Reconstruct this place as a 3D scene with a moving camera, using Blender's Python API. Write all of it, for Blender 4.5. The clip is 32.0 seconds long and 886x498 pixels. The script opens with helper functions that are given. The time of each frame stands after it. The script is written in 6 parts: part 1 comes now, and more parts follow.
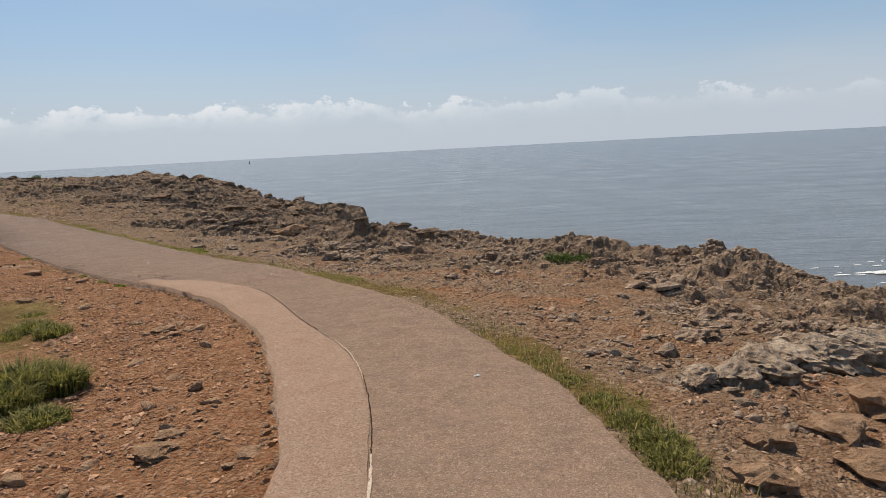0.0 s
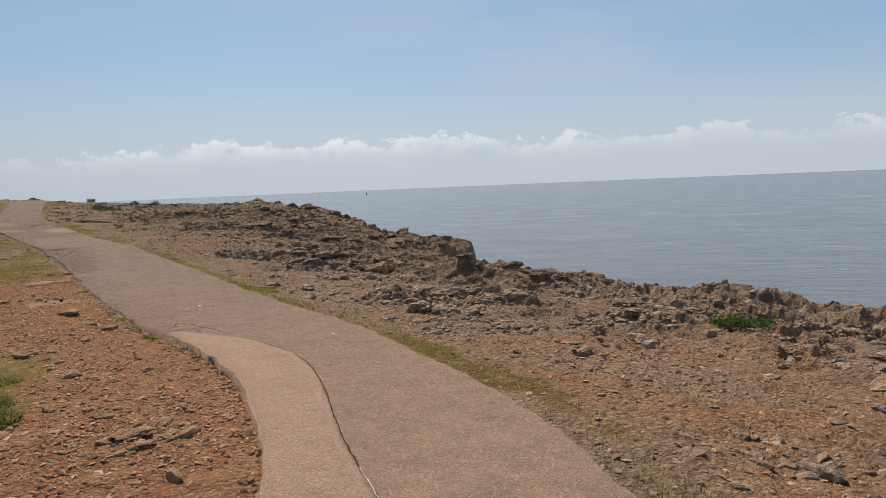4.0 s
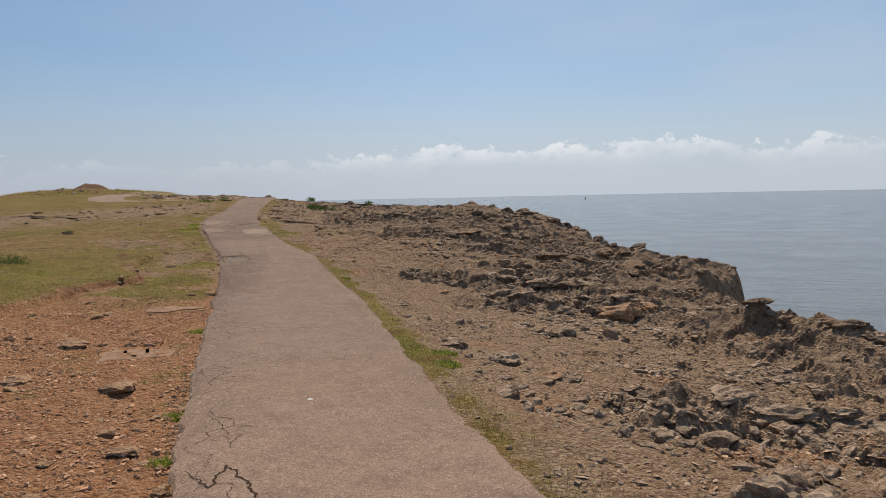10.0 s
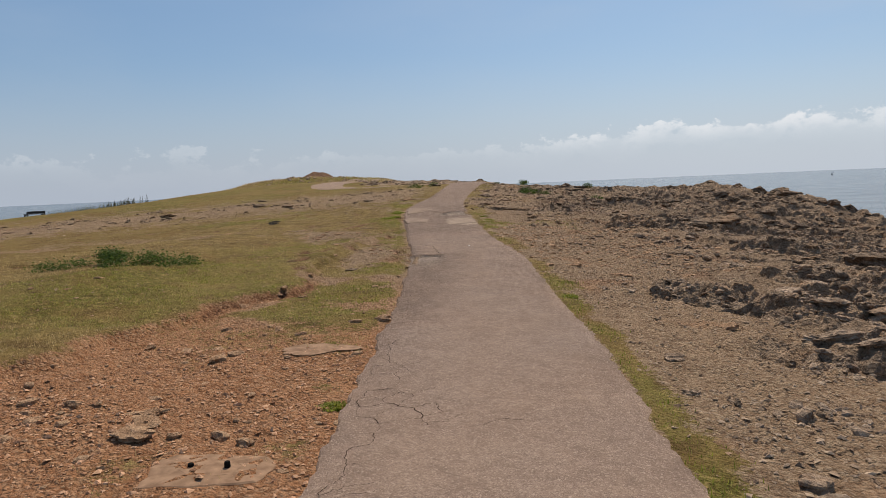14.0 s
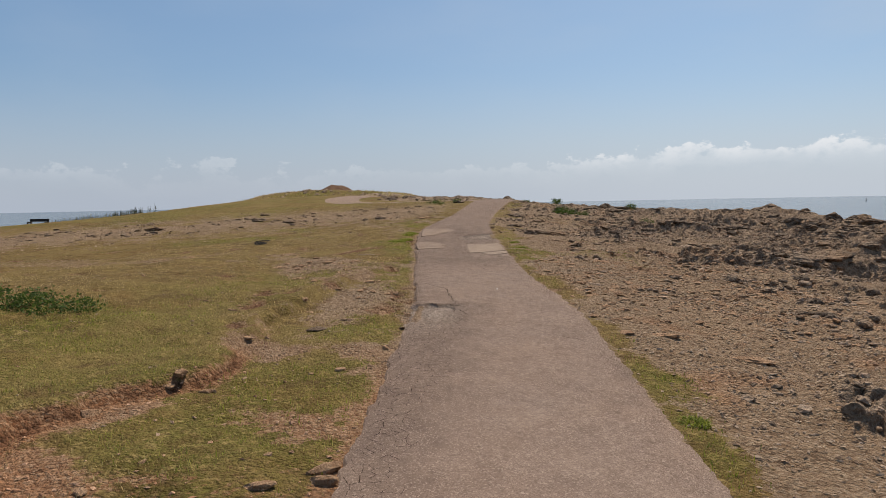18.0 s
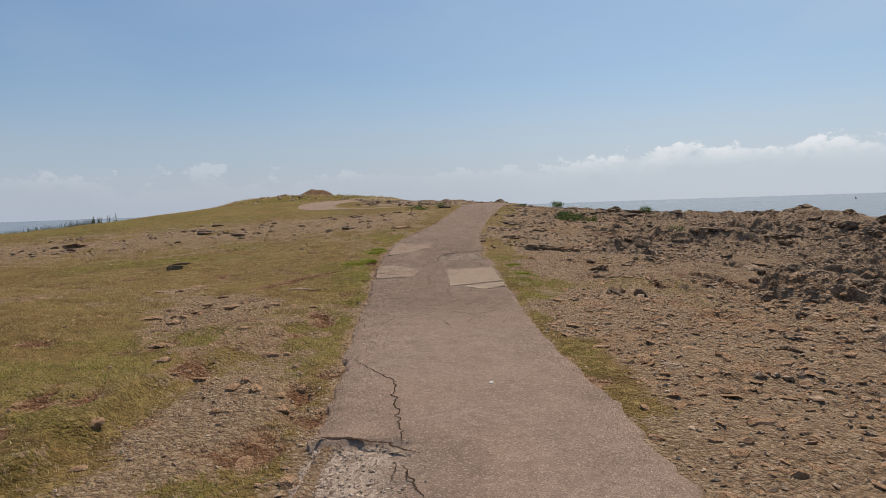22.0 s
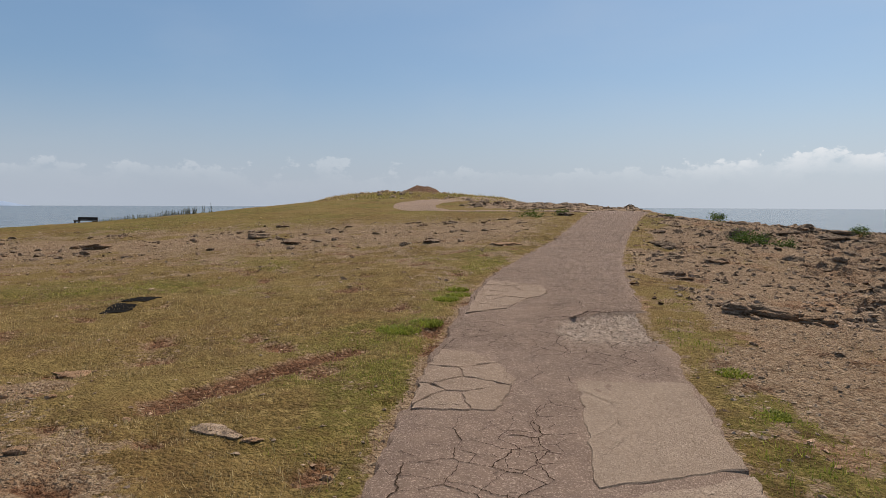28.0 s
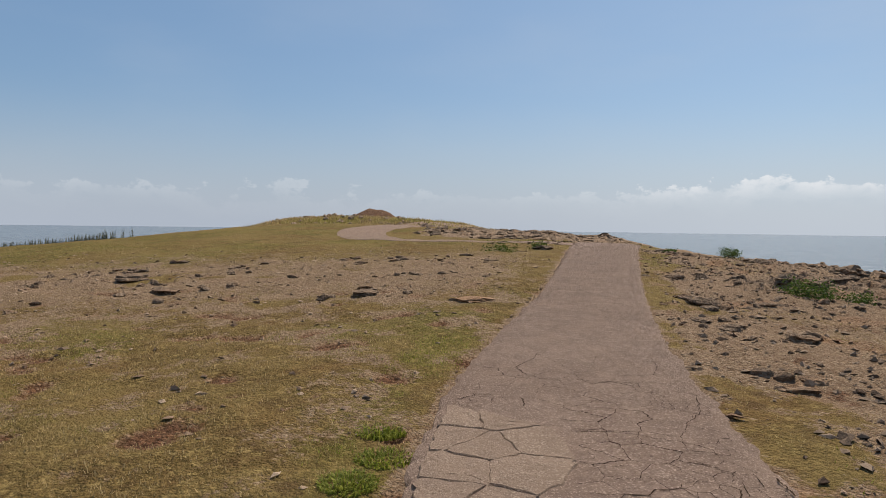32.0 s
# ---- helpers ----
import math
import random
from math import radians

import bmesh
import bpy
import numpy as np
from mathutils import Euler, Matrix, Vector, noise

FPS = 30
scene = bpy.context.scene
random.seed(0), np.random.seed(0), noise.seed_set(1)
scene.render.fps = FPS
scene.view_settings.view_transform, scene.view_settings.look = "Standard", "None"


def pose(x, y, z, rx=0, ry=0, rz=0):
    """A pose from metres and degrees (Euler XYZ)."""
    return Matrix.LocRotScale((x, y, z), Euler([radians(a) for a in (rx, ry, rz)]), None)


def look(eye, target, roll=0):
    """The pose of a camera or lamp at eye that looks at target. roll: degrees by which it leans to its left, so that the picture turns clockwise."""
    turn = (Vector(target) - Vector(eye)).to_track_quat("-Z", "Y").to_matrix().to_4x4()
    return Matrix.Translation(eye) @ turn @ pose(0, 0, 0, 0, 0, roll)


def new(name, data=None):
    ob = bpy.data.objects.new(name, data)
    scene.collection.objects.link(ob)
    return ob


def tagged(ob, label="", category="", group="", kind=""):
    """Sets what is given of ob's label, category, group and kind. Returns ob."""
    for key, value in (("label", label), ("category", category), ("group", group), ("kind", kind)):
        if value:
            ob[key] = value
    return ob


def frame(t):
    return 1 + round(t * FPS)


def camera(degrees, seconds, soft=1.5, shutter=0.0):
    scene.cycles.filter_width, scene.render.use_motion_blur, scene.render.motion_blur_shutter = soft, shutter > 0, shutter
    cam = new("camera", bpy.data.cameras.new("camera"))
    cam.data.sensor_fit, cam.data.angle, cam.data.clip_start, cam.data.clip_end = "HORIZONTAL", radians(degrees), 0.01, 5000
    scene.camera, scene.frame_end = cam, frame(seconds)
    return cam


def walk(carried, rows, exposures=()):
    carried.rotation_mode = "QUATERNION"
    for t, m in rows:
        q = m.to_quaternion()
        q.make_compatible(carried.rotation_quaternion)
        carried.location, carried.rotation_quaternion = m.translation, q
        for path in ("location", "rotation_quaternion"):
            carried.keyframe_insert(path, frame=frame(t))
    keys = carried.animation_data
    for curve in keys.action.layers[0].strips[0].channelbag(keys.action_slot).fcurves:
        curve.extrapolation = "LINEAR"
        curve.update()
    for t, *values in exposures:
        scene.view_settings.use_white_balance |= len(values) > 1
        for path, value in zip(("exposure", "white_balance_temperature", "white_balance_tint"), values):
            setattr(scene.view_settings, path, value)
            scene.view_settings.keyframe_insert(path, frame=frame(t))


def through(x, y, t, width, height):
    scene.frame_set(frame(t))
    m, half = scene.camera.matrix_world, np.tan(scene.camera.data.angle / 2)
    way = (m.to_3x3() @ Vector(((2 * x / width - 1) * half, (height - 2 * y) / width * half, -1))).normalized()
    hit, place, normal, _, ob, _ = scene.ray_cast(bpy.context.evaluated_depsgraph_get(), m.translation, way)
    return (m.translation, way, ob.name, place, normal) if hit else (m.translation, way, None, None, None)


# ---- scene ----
cam = camera(67.36, 32.0, 0.8)
ROWS = [  # seconds, eye, turn
    (0.0, 0.000, 0.000, 1.500, 81.21, 2.97, -0.46),
    (0.5, 0.013, 0.282, 1.497, 81.61, 3.13, 0.38),
    (1.0, 0.015, 0.576, 1.493, 82.05, 3.26, 1.58),
    (1.5, -0.001, 0.904, 1.482, 82.90, 2.82, 2.59),
    (2.0, -0.018, 1.259, 1.464, 82.77, 2.64, 3.59),
    (2.5, -0.030, 1.649, 1.443, 82.18, 3.06, 4.75),
    (4.5, -0.234, 2.927, 1.330, 85.13, 2.15, 11.54),
    (5.0, -0.338, 3.329, 1.330, 85.41, 2.14, 14.54),
    (5.5, -0.470, 3.776, 1.329, 85.45, 2.00, 16.80),
    (6.0, -0.577, 4.206, 1.333, 85.49, 2.19, 17.09),
    (6.5, -0.664, 4.544, 1.339, 85.56, 2.16, 16.89),
    (7.0, -0.804, 4.878, 1.353, 85.94, 1.25, 19.12),
    (7.5, -0.972, 5.310, 1.354, 86.36, 1.61, 22.92),
    (8.0, -1.120, 5.676, 1.350, 85.78, 1.90, 25.15),
    (8.5, -1.245, 5.975, 1.348, 85.54, 2.10, 25.95),
    (9.0, -1.390, 6.284, 1.347, 85.36, 1.72, 26.55),
    (9.5, -1.533, 6.617, 1.349, 85.15, 1.74, 27.07),
    (10.0, -1.690, 6.926, 1.351, 85.36, 1.18, 27.74),
    (10.5, -1.888, 7.261, 1.356, 85.51, 1.36, 30.11),
    (11.0, -2.110, 7.588, 1.355, 85.05, 0.85, 33.50),
    (11.5, -2.385, 7.935, 1.362, 84.90, 1.00, 36.38),
    (12.0, -2.672, 8.286, 1.357, 84.88, 1.47, 40.87),
    (12.5, -2.953, 8.645, 1.356, 84.62, 2.32, 43.80),
    (13.0, -3.250, 8.991, 1.361, 84.38, 2.08, 44.47),
    (13.5, -3.588, 9.367, 1.364, 84.47, 2.42, 45.48),
    (15.5, -5.042, 10.894, 1.300, 84.35, 2.51, 46.19),
    (16.0, -5.346, 11.212, 1.300, 84.37, 2.33, 46.65),
    (16.5, -5.636, 11.518, 1.317, 84.93, 2.51, 47.53),
    (17.0, -5.970, 11.839, 1.340, 85.73, 2.08, 47.64),
    (17.5, -6.287, 12.150, 1.346, 86.34, 1.80, 48.03),
    (18.0, -6.644, 12.481, 1.357, 85.89, 1.13, 48.00),
    (18.5, -6.992, 12.828, 1.355, 85.62, 0.97, 47.91),
    (19.0, -7.377, 13.209, 1.343, 84.79, 0.40, 47.29),
    (19.5, -7.768, 13.640, 1.352, 84.72, 0.68, 46.33),
    (20.0, -8.176, 14.108, 1.368, 85.17, 1.13, 45.32),
    (20.5, -8.561, 14.534, 1.370, 85.36, 1.61, 45.75),
    (21.0, -8.928, 14.913, 1.383, 85.88, 1.31, 46.51),
    (21.5, -9.288, 15.298, 1.402, 85.92, 2.15, 47.63),
    (22.0, -9.666, 15.691, 1.427, 86.14, 1.93, 47.30),
    (22.5, -10.045, 16.086, 1.453, 87.05, 1.68, 46.28),
    (23.0, -10.451, 16.498, 1.491, 87.32, 1.90, 46.60),
    (23.5, -10.768, 16.838, 1.516, 87.78, 2.14, 47.47),
    (24.0, -11.091, 17.165, 1.540, 88.24, 2.55, 47.83),
    (24.5, -11.415, 17.477, 1.567, 88.34, 2.00, 48.08),
    (26.5, -12.778, 18.709, 1.590, 87.60, 1.47, 51.18),
    (27.0, -13.203, 19.045, 1.602, 87.69, 0.90, 52.83),
    (27.5, -13.689, 19.372, 1.615, 86.69, 0.46, 55.65),
    (28.0, -14.194, 19.681, 1.622, 86.14, -0.26, 57.20),
    (28.5, -14.693, 19.996, 1.631, 85.80, -0.88, 58.01),
    (29.0, -15.188, 20.325, 1.640, 85.33, -1.41, 57.60),
    (29.5, -15.672, 20.684, 1.664, 85.82, -1.91, 56.04),
    (30.0, -16.198, 21.065, 1.695, 87.39, -2.55, 55.24),
    (30.5, -16.677, 21.420, 1.709, 85.72, -2.38, 55.30),
    (31.0, -17.113, 21.744, 1.730, 85.89, -2.26, 55.02),
    (31.5, -17.543, 22.123, 1.783, 86.70, -1.98, 53.18),
    (32.0, -17.976, 22.497, 1.830, 88.12, -0.75, 53.66),
]
walk(cam, [(t, pose(x, y, z, rx, ry, rz)) for t, x, y, z, rx, ry, rz in ROWS])

# ---- world, sun, exposure ----
SUN_AZ, SUN_EL = -30.0, 55.0      # degrees to the right of +y, and above the horizon
scene.view_settings.exposure = 0.0


def build_world():
    w = bpy.data.worlds.new("world")
    scene.world = w
    w.use_nodes = True
    nt = w.node_tree
    nt.nodes.clear()
    nd = nt.nodes.new
    ln = nt.links.new

    def math_node(op, a, b=None, clamp=False):
        n = nd("ShaderNodeMath")
        n.operation, n.use_clamp = op, clamp
        for k, s in enumerate((a, b)):
            if s is None:
                continue
            if isinstance(s, (int, float)):
                n.inputs[k].default_value = s
            else:
                ln(s, n.inputs[k])
        return n.outputs[0]

    def map_node(s, a, b, c=0.0, d=1.0, smooth=True):
        n = nd("ShaderNodeMapRange")
        n.interpolation_type = "SMOOTHSTEP" if smooth else "LINEAR"
        ln(s, n.inputs[0])
        for k, q in enumerate((a, b, c, d)):
            n.inputs[k + 1].default_value = q
        return n.outputs[0]

    def mix(fac, a, b):
        n = nd("ShaderNodeMix")
        n.data_type = "RGBA"
        ln(fac, n.inputs[0])
        for k, s in ((6, a), (7, b)):
            if isinstance(s, tuple):
                n.inputs[k].default_value = (*s, 1)
            else:
                ln(s, n.inputs[k])
        return n.outputs[2]

    sky = nd("ShaderNodeTexSky")
    sky.sky_type = "NISHITA"
    sky.sun_disc = False
    sky.sun_elevation, sky.sun_rotation = radians(SUN_EL), radians(SUN_AZ)
    sky.altitude, sky.air_density, sky.dust_density, sky.ozone_density = 20, 1.0, 0.8, 1.5
    dim = nd("ShaderNodeVectorMath")
    dim.operation = "SCALE"
    ln(sky.outputs[0], dim.inputs[0])
    dim.inputs["Scale"].default_value = SKY
    tc = nd("ShaderNodeTexCoord")
    sep = nd("ShaderNodeSeparateXYZ")
    ln(tc.outputs["Generated"], sep.inputs[0])
    z = sep.outputs[2]
    # cumulus bank low over the sea: noise in direction space, flattened
    mp = nd("ShaderNodeMapping")
    ln(tc.outputs["Generated"], mp.inputs[0])
    mp.inputs["Scale"].default_value = (1, 1, 1.5)
    big = nd("ShaderNodeTexNoise")
    ln(mp.outputs[0], big.inputs["Vector"])
    big.inputs["Scale"].default_value, big.inputs["Detail"].default_value = 7.0, 2.0
    puff = nd("ShaderNodeTexNoise")
    ln(mp.outputs[0], puff.inputs["Vector"])
    puff.inputs["Scale"].default_value, puff.inputs["Detail"].default_value, puff.inputs["Roughness"].default_value = 26.0, 8.0, 0.62
    right = math_node("MULTIPLY", map_node(sep.outputs[0], -0.72, -0.5, 0.0, 1.0), map_node(sep.outputs[0], -0.12, 0.2, 1.0, 0.35))
    top = math_node("ADD", 0.050, math_node("MULTIPLY", right, 0.016))
    top = math_node("ADD", top, math_node("MULTIPLY", math_node("SUBTRACT", big.outputs[0], 0.5), 0.07))
    top = math_node("ADD", top, math_node("MULTIPLY", math_node("SUBTRACT", puff.outputs[0], 0.5), 0.088))
    over = math_node("SUBTRACT", top, z)
    crisp = map_node(over, -0.0015, 0.006)
    fade = map_node(z, 0.028, 0.062)
    body = map_node(over, 0.0, 0.045, 1.0, 0.0)
    tex = map_node(puff.outputs[0], 0.38, 0.64, 0.25, 1.0)
    cloud = math_node("MULTIPLY", math_node("MULTIPLY", crisp, math_node("MULTIPLY", body, tex)), math_node("MULTIPLY", math_node("ADD", math_node("MULTIPLY", right, 0.65), 0.25), math_node("ADD", math_node("MULTIPLY", fade, 0.6), 0.3)))
    # haze at the horizon and thin high cloud
    haze = map_node(z, -0.03, 0.20, 0.95, 0.0)
    wisp = nd("ShaderNodeTexNoise")
    mp2 = nd("ShaderNodeMapping")
    ln(tc.outputs["Generated"], mp2.inputs[0])
    mp2.inputs["Scale"].default_value = (0.9, 1.3, 3.5)
    ln(mp2.outputs[0], wisp.inputs["Vector"])
    wisp.inputs["Scale"].default_value, wisp.inputs["Detail"].default_value = 2.6, 5.0
    thin = math_node("MULTIPLY", map_node(wisp.outputs[0], 0.42, 0.75, 0.0, 0.4), map_node(sep.outputs[0], -0.9, 0.3, 0.25, 1.0))
    thin = math_node("MULTIPLY", thin, map_node(z, 0.40, 0.75, 1.0, 0.15))
    veil = map_node(z, 0.40, 0.85, 0.4, 0.06)
    west = map_node(sep.outputs[0], -1.0, -0.35, 1.0, 0.0)
    c0 = mix(veil, dim.outputs[0], mix(west, (0.315, 0.52, 0.78), (0.17, 0.34, 0.58)))
    c1 = mix(haze, c0, mix(west, HAZE, (0.435, 0.485, 0.57)))
    c2 = mix(thin, c1, HAZE)
    c3 = mix(cloud, c2, CLOUD)
    bg = nd("ShaderNodeBackground")
    ln(c3, bg.inputs[0])
    out = nd("ShaderNodeOutputWorld")
    ln(bg.outputs[0], out.inputs[0])


SKY = 0.085
HAZE = (0.53, 0.58, 0.65)
CLOUD = (0.86, 0.865, 0.88)
build_world()

sun = new("sun", bpy.data.lights.new("sun", "SUN"))
sun.data.energy, sun.data.angle, sun.data.color = 5.0, radians(0.55), (1.0, 0.89, 0.74)
sun.matrix_world = look((0, 0, 60), (-math.sin(radians(SUN_AZ)) * 60, -math.cos(radians(SUN_AZ)) * 60, 60 - 60 * math.tan(radians(SUN_EL))))


# ---- noise and plan ----
def hash2(ix, iy, seed):
    h = (ix.astype(np.int64) * 374761393 + iy.astype(np.int64) * 668265263 + seed * 974711) & 0xFFFFFFFF
    h = ((h ^ (h >> 13)) * 1274126177) & 0xFFFFFFFF
    return ((h ^ (h >> 16)) & 0xFFFFFF) / float(0x1000000)


def perlin(x, y, seed=0):
    x, y = np.asarray(x, float), np.asarray(y, float)
    ix, iy = np.floor(x), np.floor(y)
    fx, fy = x - ix, y - iy
    sx, sy = fx * fx * fx * (fx * (fx * 6 - 15) + 10), fy * fy * fy * (fy * (fy * 6 - 15) + 10)

    def corner(dx, dy):
        a = hash2(ix + dx, iy + dy, seed) * 2 * np.pi
        return np.cos(a) * (fx - dx) + np.sin(a) * (fy - dy)

    a = corner(0, 0) * (1 - sx) + corner(1, 0) * sx
    b = corner(0, 1) * (1 - sx) + corner(1, 1) * sx
    return (a * (1 - sy) + b * sy) * 1.4


def fbm(x, y, octaves=4, seed=0, gain=0.5):
    t, amp = 0.0, 1.0
    for k in range(octaves):
        t = t + amp * perlin(x * 2 ** k, y * 2 ** k, seed + 7 * k)
        amp *= gain
    return t


def cells(x, y, seed=0):
    """Distance to the nearest cell border and the cell's own random number."""
    x, y = np.asarray(x, float), np.asarray(y, float)
    ix, iy = np.floor(x), np.floor(y)
    f1, f2, who = np.full(x.shape, 9.0), np.full(x.shape, 9.0), np.zeros(x.shape)
    for dx in (-1, 0, 1):
        for dy in (-1, 0, 1):
            px = ix + dx + 0.1 + 0.8 * hash2(ix + dx, iy + dy, seed)
            py = iy + dy + 0.1 + 0.8 * hash2(ix + dx, iy + dy, seed + 5)
            d = np.hypot(x - px, y - py)
            near = d < f1
            f2 = np.where(near, f1, np.minimum(f2, d))
            who = np.where(near, hash2(ix + dx, iy + dy, seed + 9), who)
            f1 = np.where(near, d, f1)
    return f2 - f1, who


def smooth(a, b, x):
    t = np.clip((np.asarray(x, float) - a) / (b - a), 0, 1)
    return t * t * (3 - 2 * t)


# u runs along the straight part of the footpath, v to its right (towards the sea)
def world_xy(u, v):
    return -0.7 * u + 0.714 * v, 0.714 * u + 0.7 * v


PROFILE_U = [-30, -6, 0, 3, 8, 12, 15, 18, 20, 23, 26, 28.6, 32, 37, 42, 46, 49, 53, 60, 75, 95, 140]
PROFILE_Z = [0.3, 0.1, 0.0, -.05, -.12, -.18, -.15, -.07, .03, .11, .21, .32, .45, .66, .98, 1.22, 1.34, 1.36, 1.36, 1.25, .5, -4]
CENTRE_U = [-30, -6, 0, 2, 4, 6, 8, 12, 20, 24, 28, 32, 38, 44, 50, 60, 90]
CENTRE_V = [-30, -6, 0.9, 2.6, 3.6, 4.0, 4.15, 4.1, 4.1, 4.1, 3.8, 3.2, 3.2, 3.6, 4.3, 4.6, 5]
EDGE_U = [-60, -20, -5, 0, 2.2, 4.3, 6.3, 9, 10.7, 12, 13, 14, 15.5, 17, 18.5, 20, 23, 26, 30, 34, 42, 46, 50, 55, 62, 80, 100, 140]
EDGE_V = [2, 6, 9, 10, 10.8, 12, 14, 15, 15.3, 14, 13, 12.2, 11.6, 12.0, 13.4, 15.2, 17.2, 16.6, 17.0, 18.4, 19.6, 18, 14, 11.5, 10, 8, 2, -10]
# footpath borders, as (u, v)
LEFT = [(-9.4, -10.6), (-3.4, -4.6), (0.3, -0.9), (2.62, 1.37), (3.89, 2.16), (5.38, 2.87), (6.7, 3.2), (8.2, 3.33), (10.3, 3.2), (12.9, 3.16), (15.6, 3.17), (18.2, 3.2), (21, 3.12), (22.6, 3.05), (24.4, 2.83), (26.6, 2.64), (28.3, 2.46), (30.3, 2.28), (33.4, 2.14), (36.2, 2.36), (40, 2.85), (46.8, 3.4), (50.2, 3.7)]
RIGHT = [(-10.8, -9.4), (-4.8, -3.4), (-1.1, 0.3), (1.45, 2.68), (3.07, 3.63), (4.6, 4.28), (6.2, 4.66), (8.4, 4.95), (10.4, 5.0), (12.7, 5.1), (15.4, 5.22), (18.0, 5.13), (20.6, 5.08), (22.4, 4.92), (24.6, 4.64), (26.6, 4.5), (28.6, 4.38), (30.8, 4.28), (33.6, 4.14), (36.4, 4.17), (40.2, 4.45), (46.8, 5.2), (50.2, 5.7)]


def spline(points, n):
    """Catmull-Rom through the points, n samples a span."""
    p = np.array([points[0], *points, points[-1]], float)
    t = np.linspace(0, 1, n, endpoint=False)[:, None]
    out = []
    for k in range(1, len(p) - 2):
        a, b, c, d = p[k - 1:k + 3]
        out.append(0.5 * (2 * b + (c - a) * t + (2 * a - 5 * b + 4 * c - d) * t * t + (3 * b - a - 3 * c + d) * t ** 3))
    out.append(p[-2:-1])
    return np.vstack(out)


LS, RS = spline(LEFT, 24), spline(RIGHT, 24)


def left_v(u):
    return np.interp(u, LS[:, 0], LS[:, 1])


def right_v(u):
    return np.interp(u, RS[:, 0], RS[:, 1])


def profile(u):
    u = np.asarray(u, float)
    return (np.interp(u - 1.5, PROFILE_U, PROFILE_Z) + np.interp(u, PROFILE_U, PROFILE_Z) + np.interp(u + 1.5, PROFILE_U, PROFILE_Z)) / 3


def lie(u, v):
    """The lie of the land without its roughness."""
    u, v = np.asarray(u, float), np.asarray(v, float)
    d = v - np.interp(u, CENTRE_U, CENTRE_V)
    dl, dr = np.maximum(-d - 1.0, 0), np.maximum(d - 1.0, 0)
    z = profile(u) - (0.030 * dl + 0.00030 * dl * dl) * smooth(10, 35, u)
    z = z + 0.25 * np.exp(-((u - 20) / 8) ** 2) * smooth(2, 5, dl)
    z = z - dr * (0.115 - 0.06 * smooth(10, 24, u) + 0.17 * smooth(44, 58, u)) - 0.38 * np.exp(-((u - 25) / 6.5) ** 2) * smooth(9, 15, v)
    # the knoll at the end of the headland, with a bare hump on it
    z = z + 1.25 * np.exp(-((u - 71) / 15) ** 2 - ((v + 12) / 12.5) ** 2)
    z = z + 0.40 * smooth(9.4, 7.0, np.hypot((u - 77) * 0.9, v + 10.4))
    return z + 1.2 * smooth(2.9, 0.3, np.hypot((u - 79) * 0.8, v + 10.7))


SEA = -18.0
SCAR_U = [-10, 4, 11, 13, 14.3, 16.2, 17.5, 19, 21, 23.3, 26]
SCAR_V = [-9, -6, -4, -2, 0.1, 0.43, 1.0, 1.75, 1.5, 1.75, 2.4]


def cliff_v(u, v):
    return np.interp(u, EDGE_U, EDGE_V) + 0.7 * perlin(u * 0.35, v * 0.1, 31) + 0.35 * perlin(u * 0.9, v * 0.3, 32)


def near_line(u, v, points):
    d = np.full(np.shape(u), 9.0)
    for (a, b), (c, e) in zip(points, points[1:]):
        t = np.clip(((u - a) * (c - a) + (v - b) * (e - b)) / ((c - a) ** 2 + (e - b) ** 2), 0, 1)
        d = np.minimum(d, np.hypot(u - a - t * (c - a), v - b - t * (e - b)))
    return d


def blobs(u, v, spots):
    """Soft patches: (u, v, half length, half breadth, strength)."""
    t = np.zeros(np.shape(u))
    for a, b, c, e, s in spots:
        t = np.maximum(t, s * np.exp(-((u - a) / c) ** 2 - ((v - b) / e) ** 2))
    return t


SCAR_LINE = [(29.5, 1.5), (29.15, 1.3), (28.8, 1.08), (28.3, 0.95), (27.9, 0.72)]
# where the turf is green, worn to dark earth, or thin over gravel
GREEN = [(30.3, 1.7, 0.45, 0.35, 1.5), (32.0, 1.9, 0.5, 0.25, 1.4), (31.1, 1.75, 0.5, 0.25, 1.2), (29.8, 2.1, 0.4, 0.16, 1.2), (18.2, 2.6, 1.6, 0.45, 0.8), (20.6, 2.6, 1.2, 0.35, 0.7), (15.5, -0.9, 1.5, 0.8, 0.7), (28.3, 4.9, 1.0, 0.3, 1.1), (26.6, 4.8, 1.4, 0.3, 0.9), (29.8, 5.0, 0.8, 0.3, 1.0), (20, -0.4, 3.6, 1.9, 1), (18.6, 1.6, 0.9, 0.6, 0.75), (19, 2.85, 3, 0.35, 0.8), (23.3, 0.5, 1.6, 1.1, 0.85), (24.2, 2.55, 2.2, 0.25, 0.85), (27, 2.4, 1.5, 0.25, 0.7), (30.2, 1.55, 1.3, 0.45, 1.1), (28.4, 2.05, 1.0, 0.4, 1.1),
         (32, 1.7, 1.6, 0.35, 1), (32.7, -2.6, 0.9, 3.2, 0.85), (34.8, 1.9, 1.5, 0.3, 0.8), (50, -16, 8, 14, 0.8), (60, -14, 8, 11, 0.75), (47, -3, 4, 3, 0.55), (29.5, 4.65, 4.5, 0.22, 0.7), (6, 5, 6, 0.5, 0.7), (16, 5.4, 6, 0.35, 0.6)]
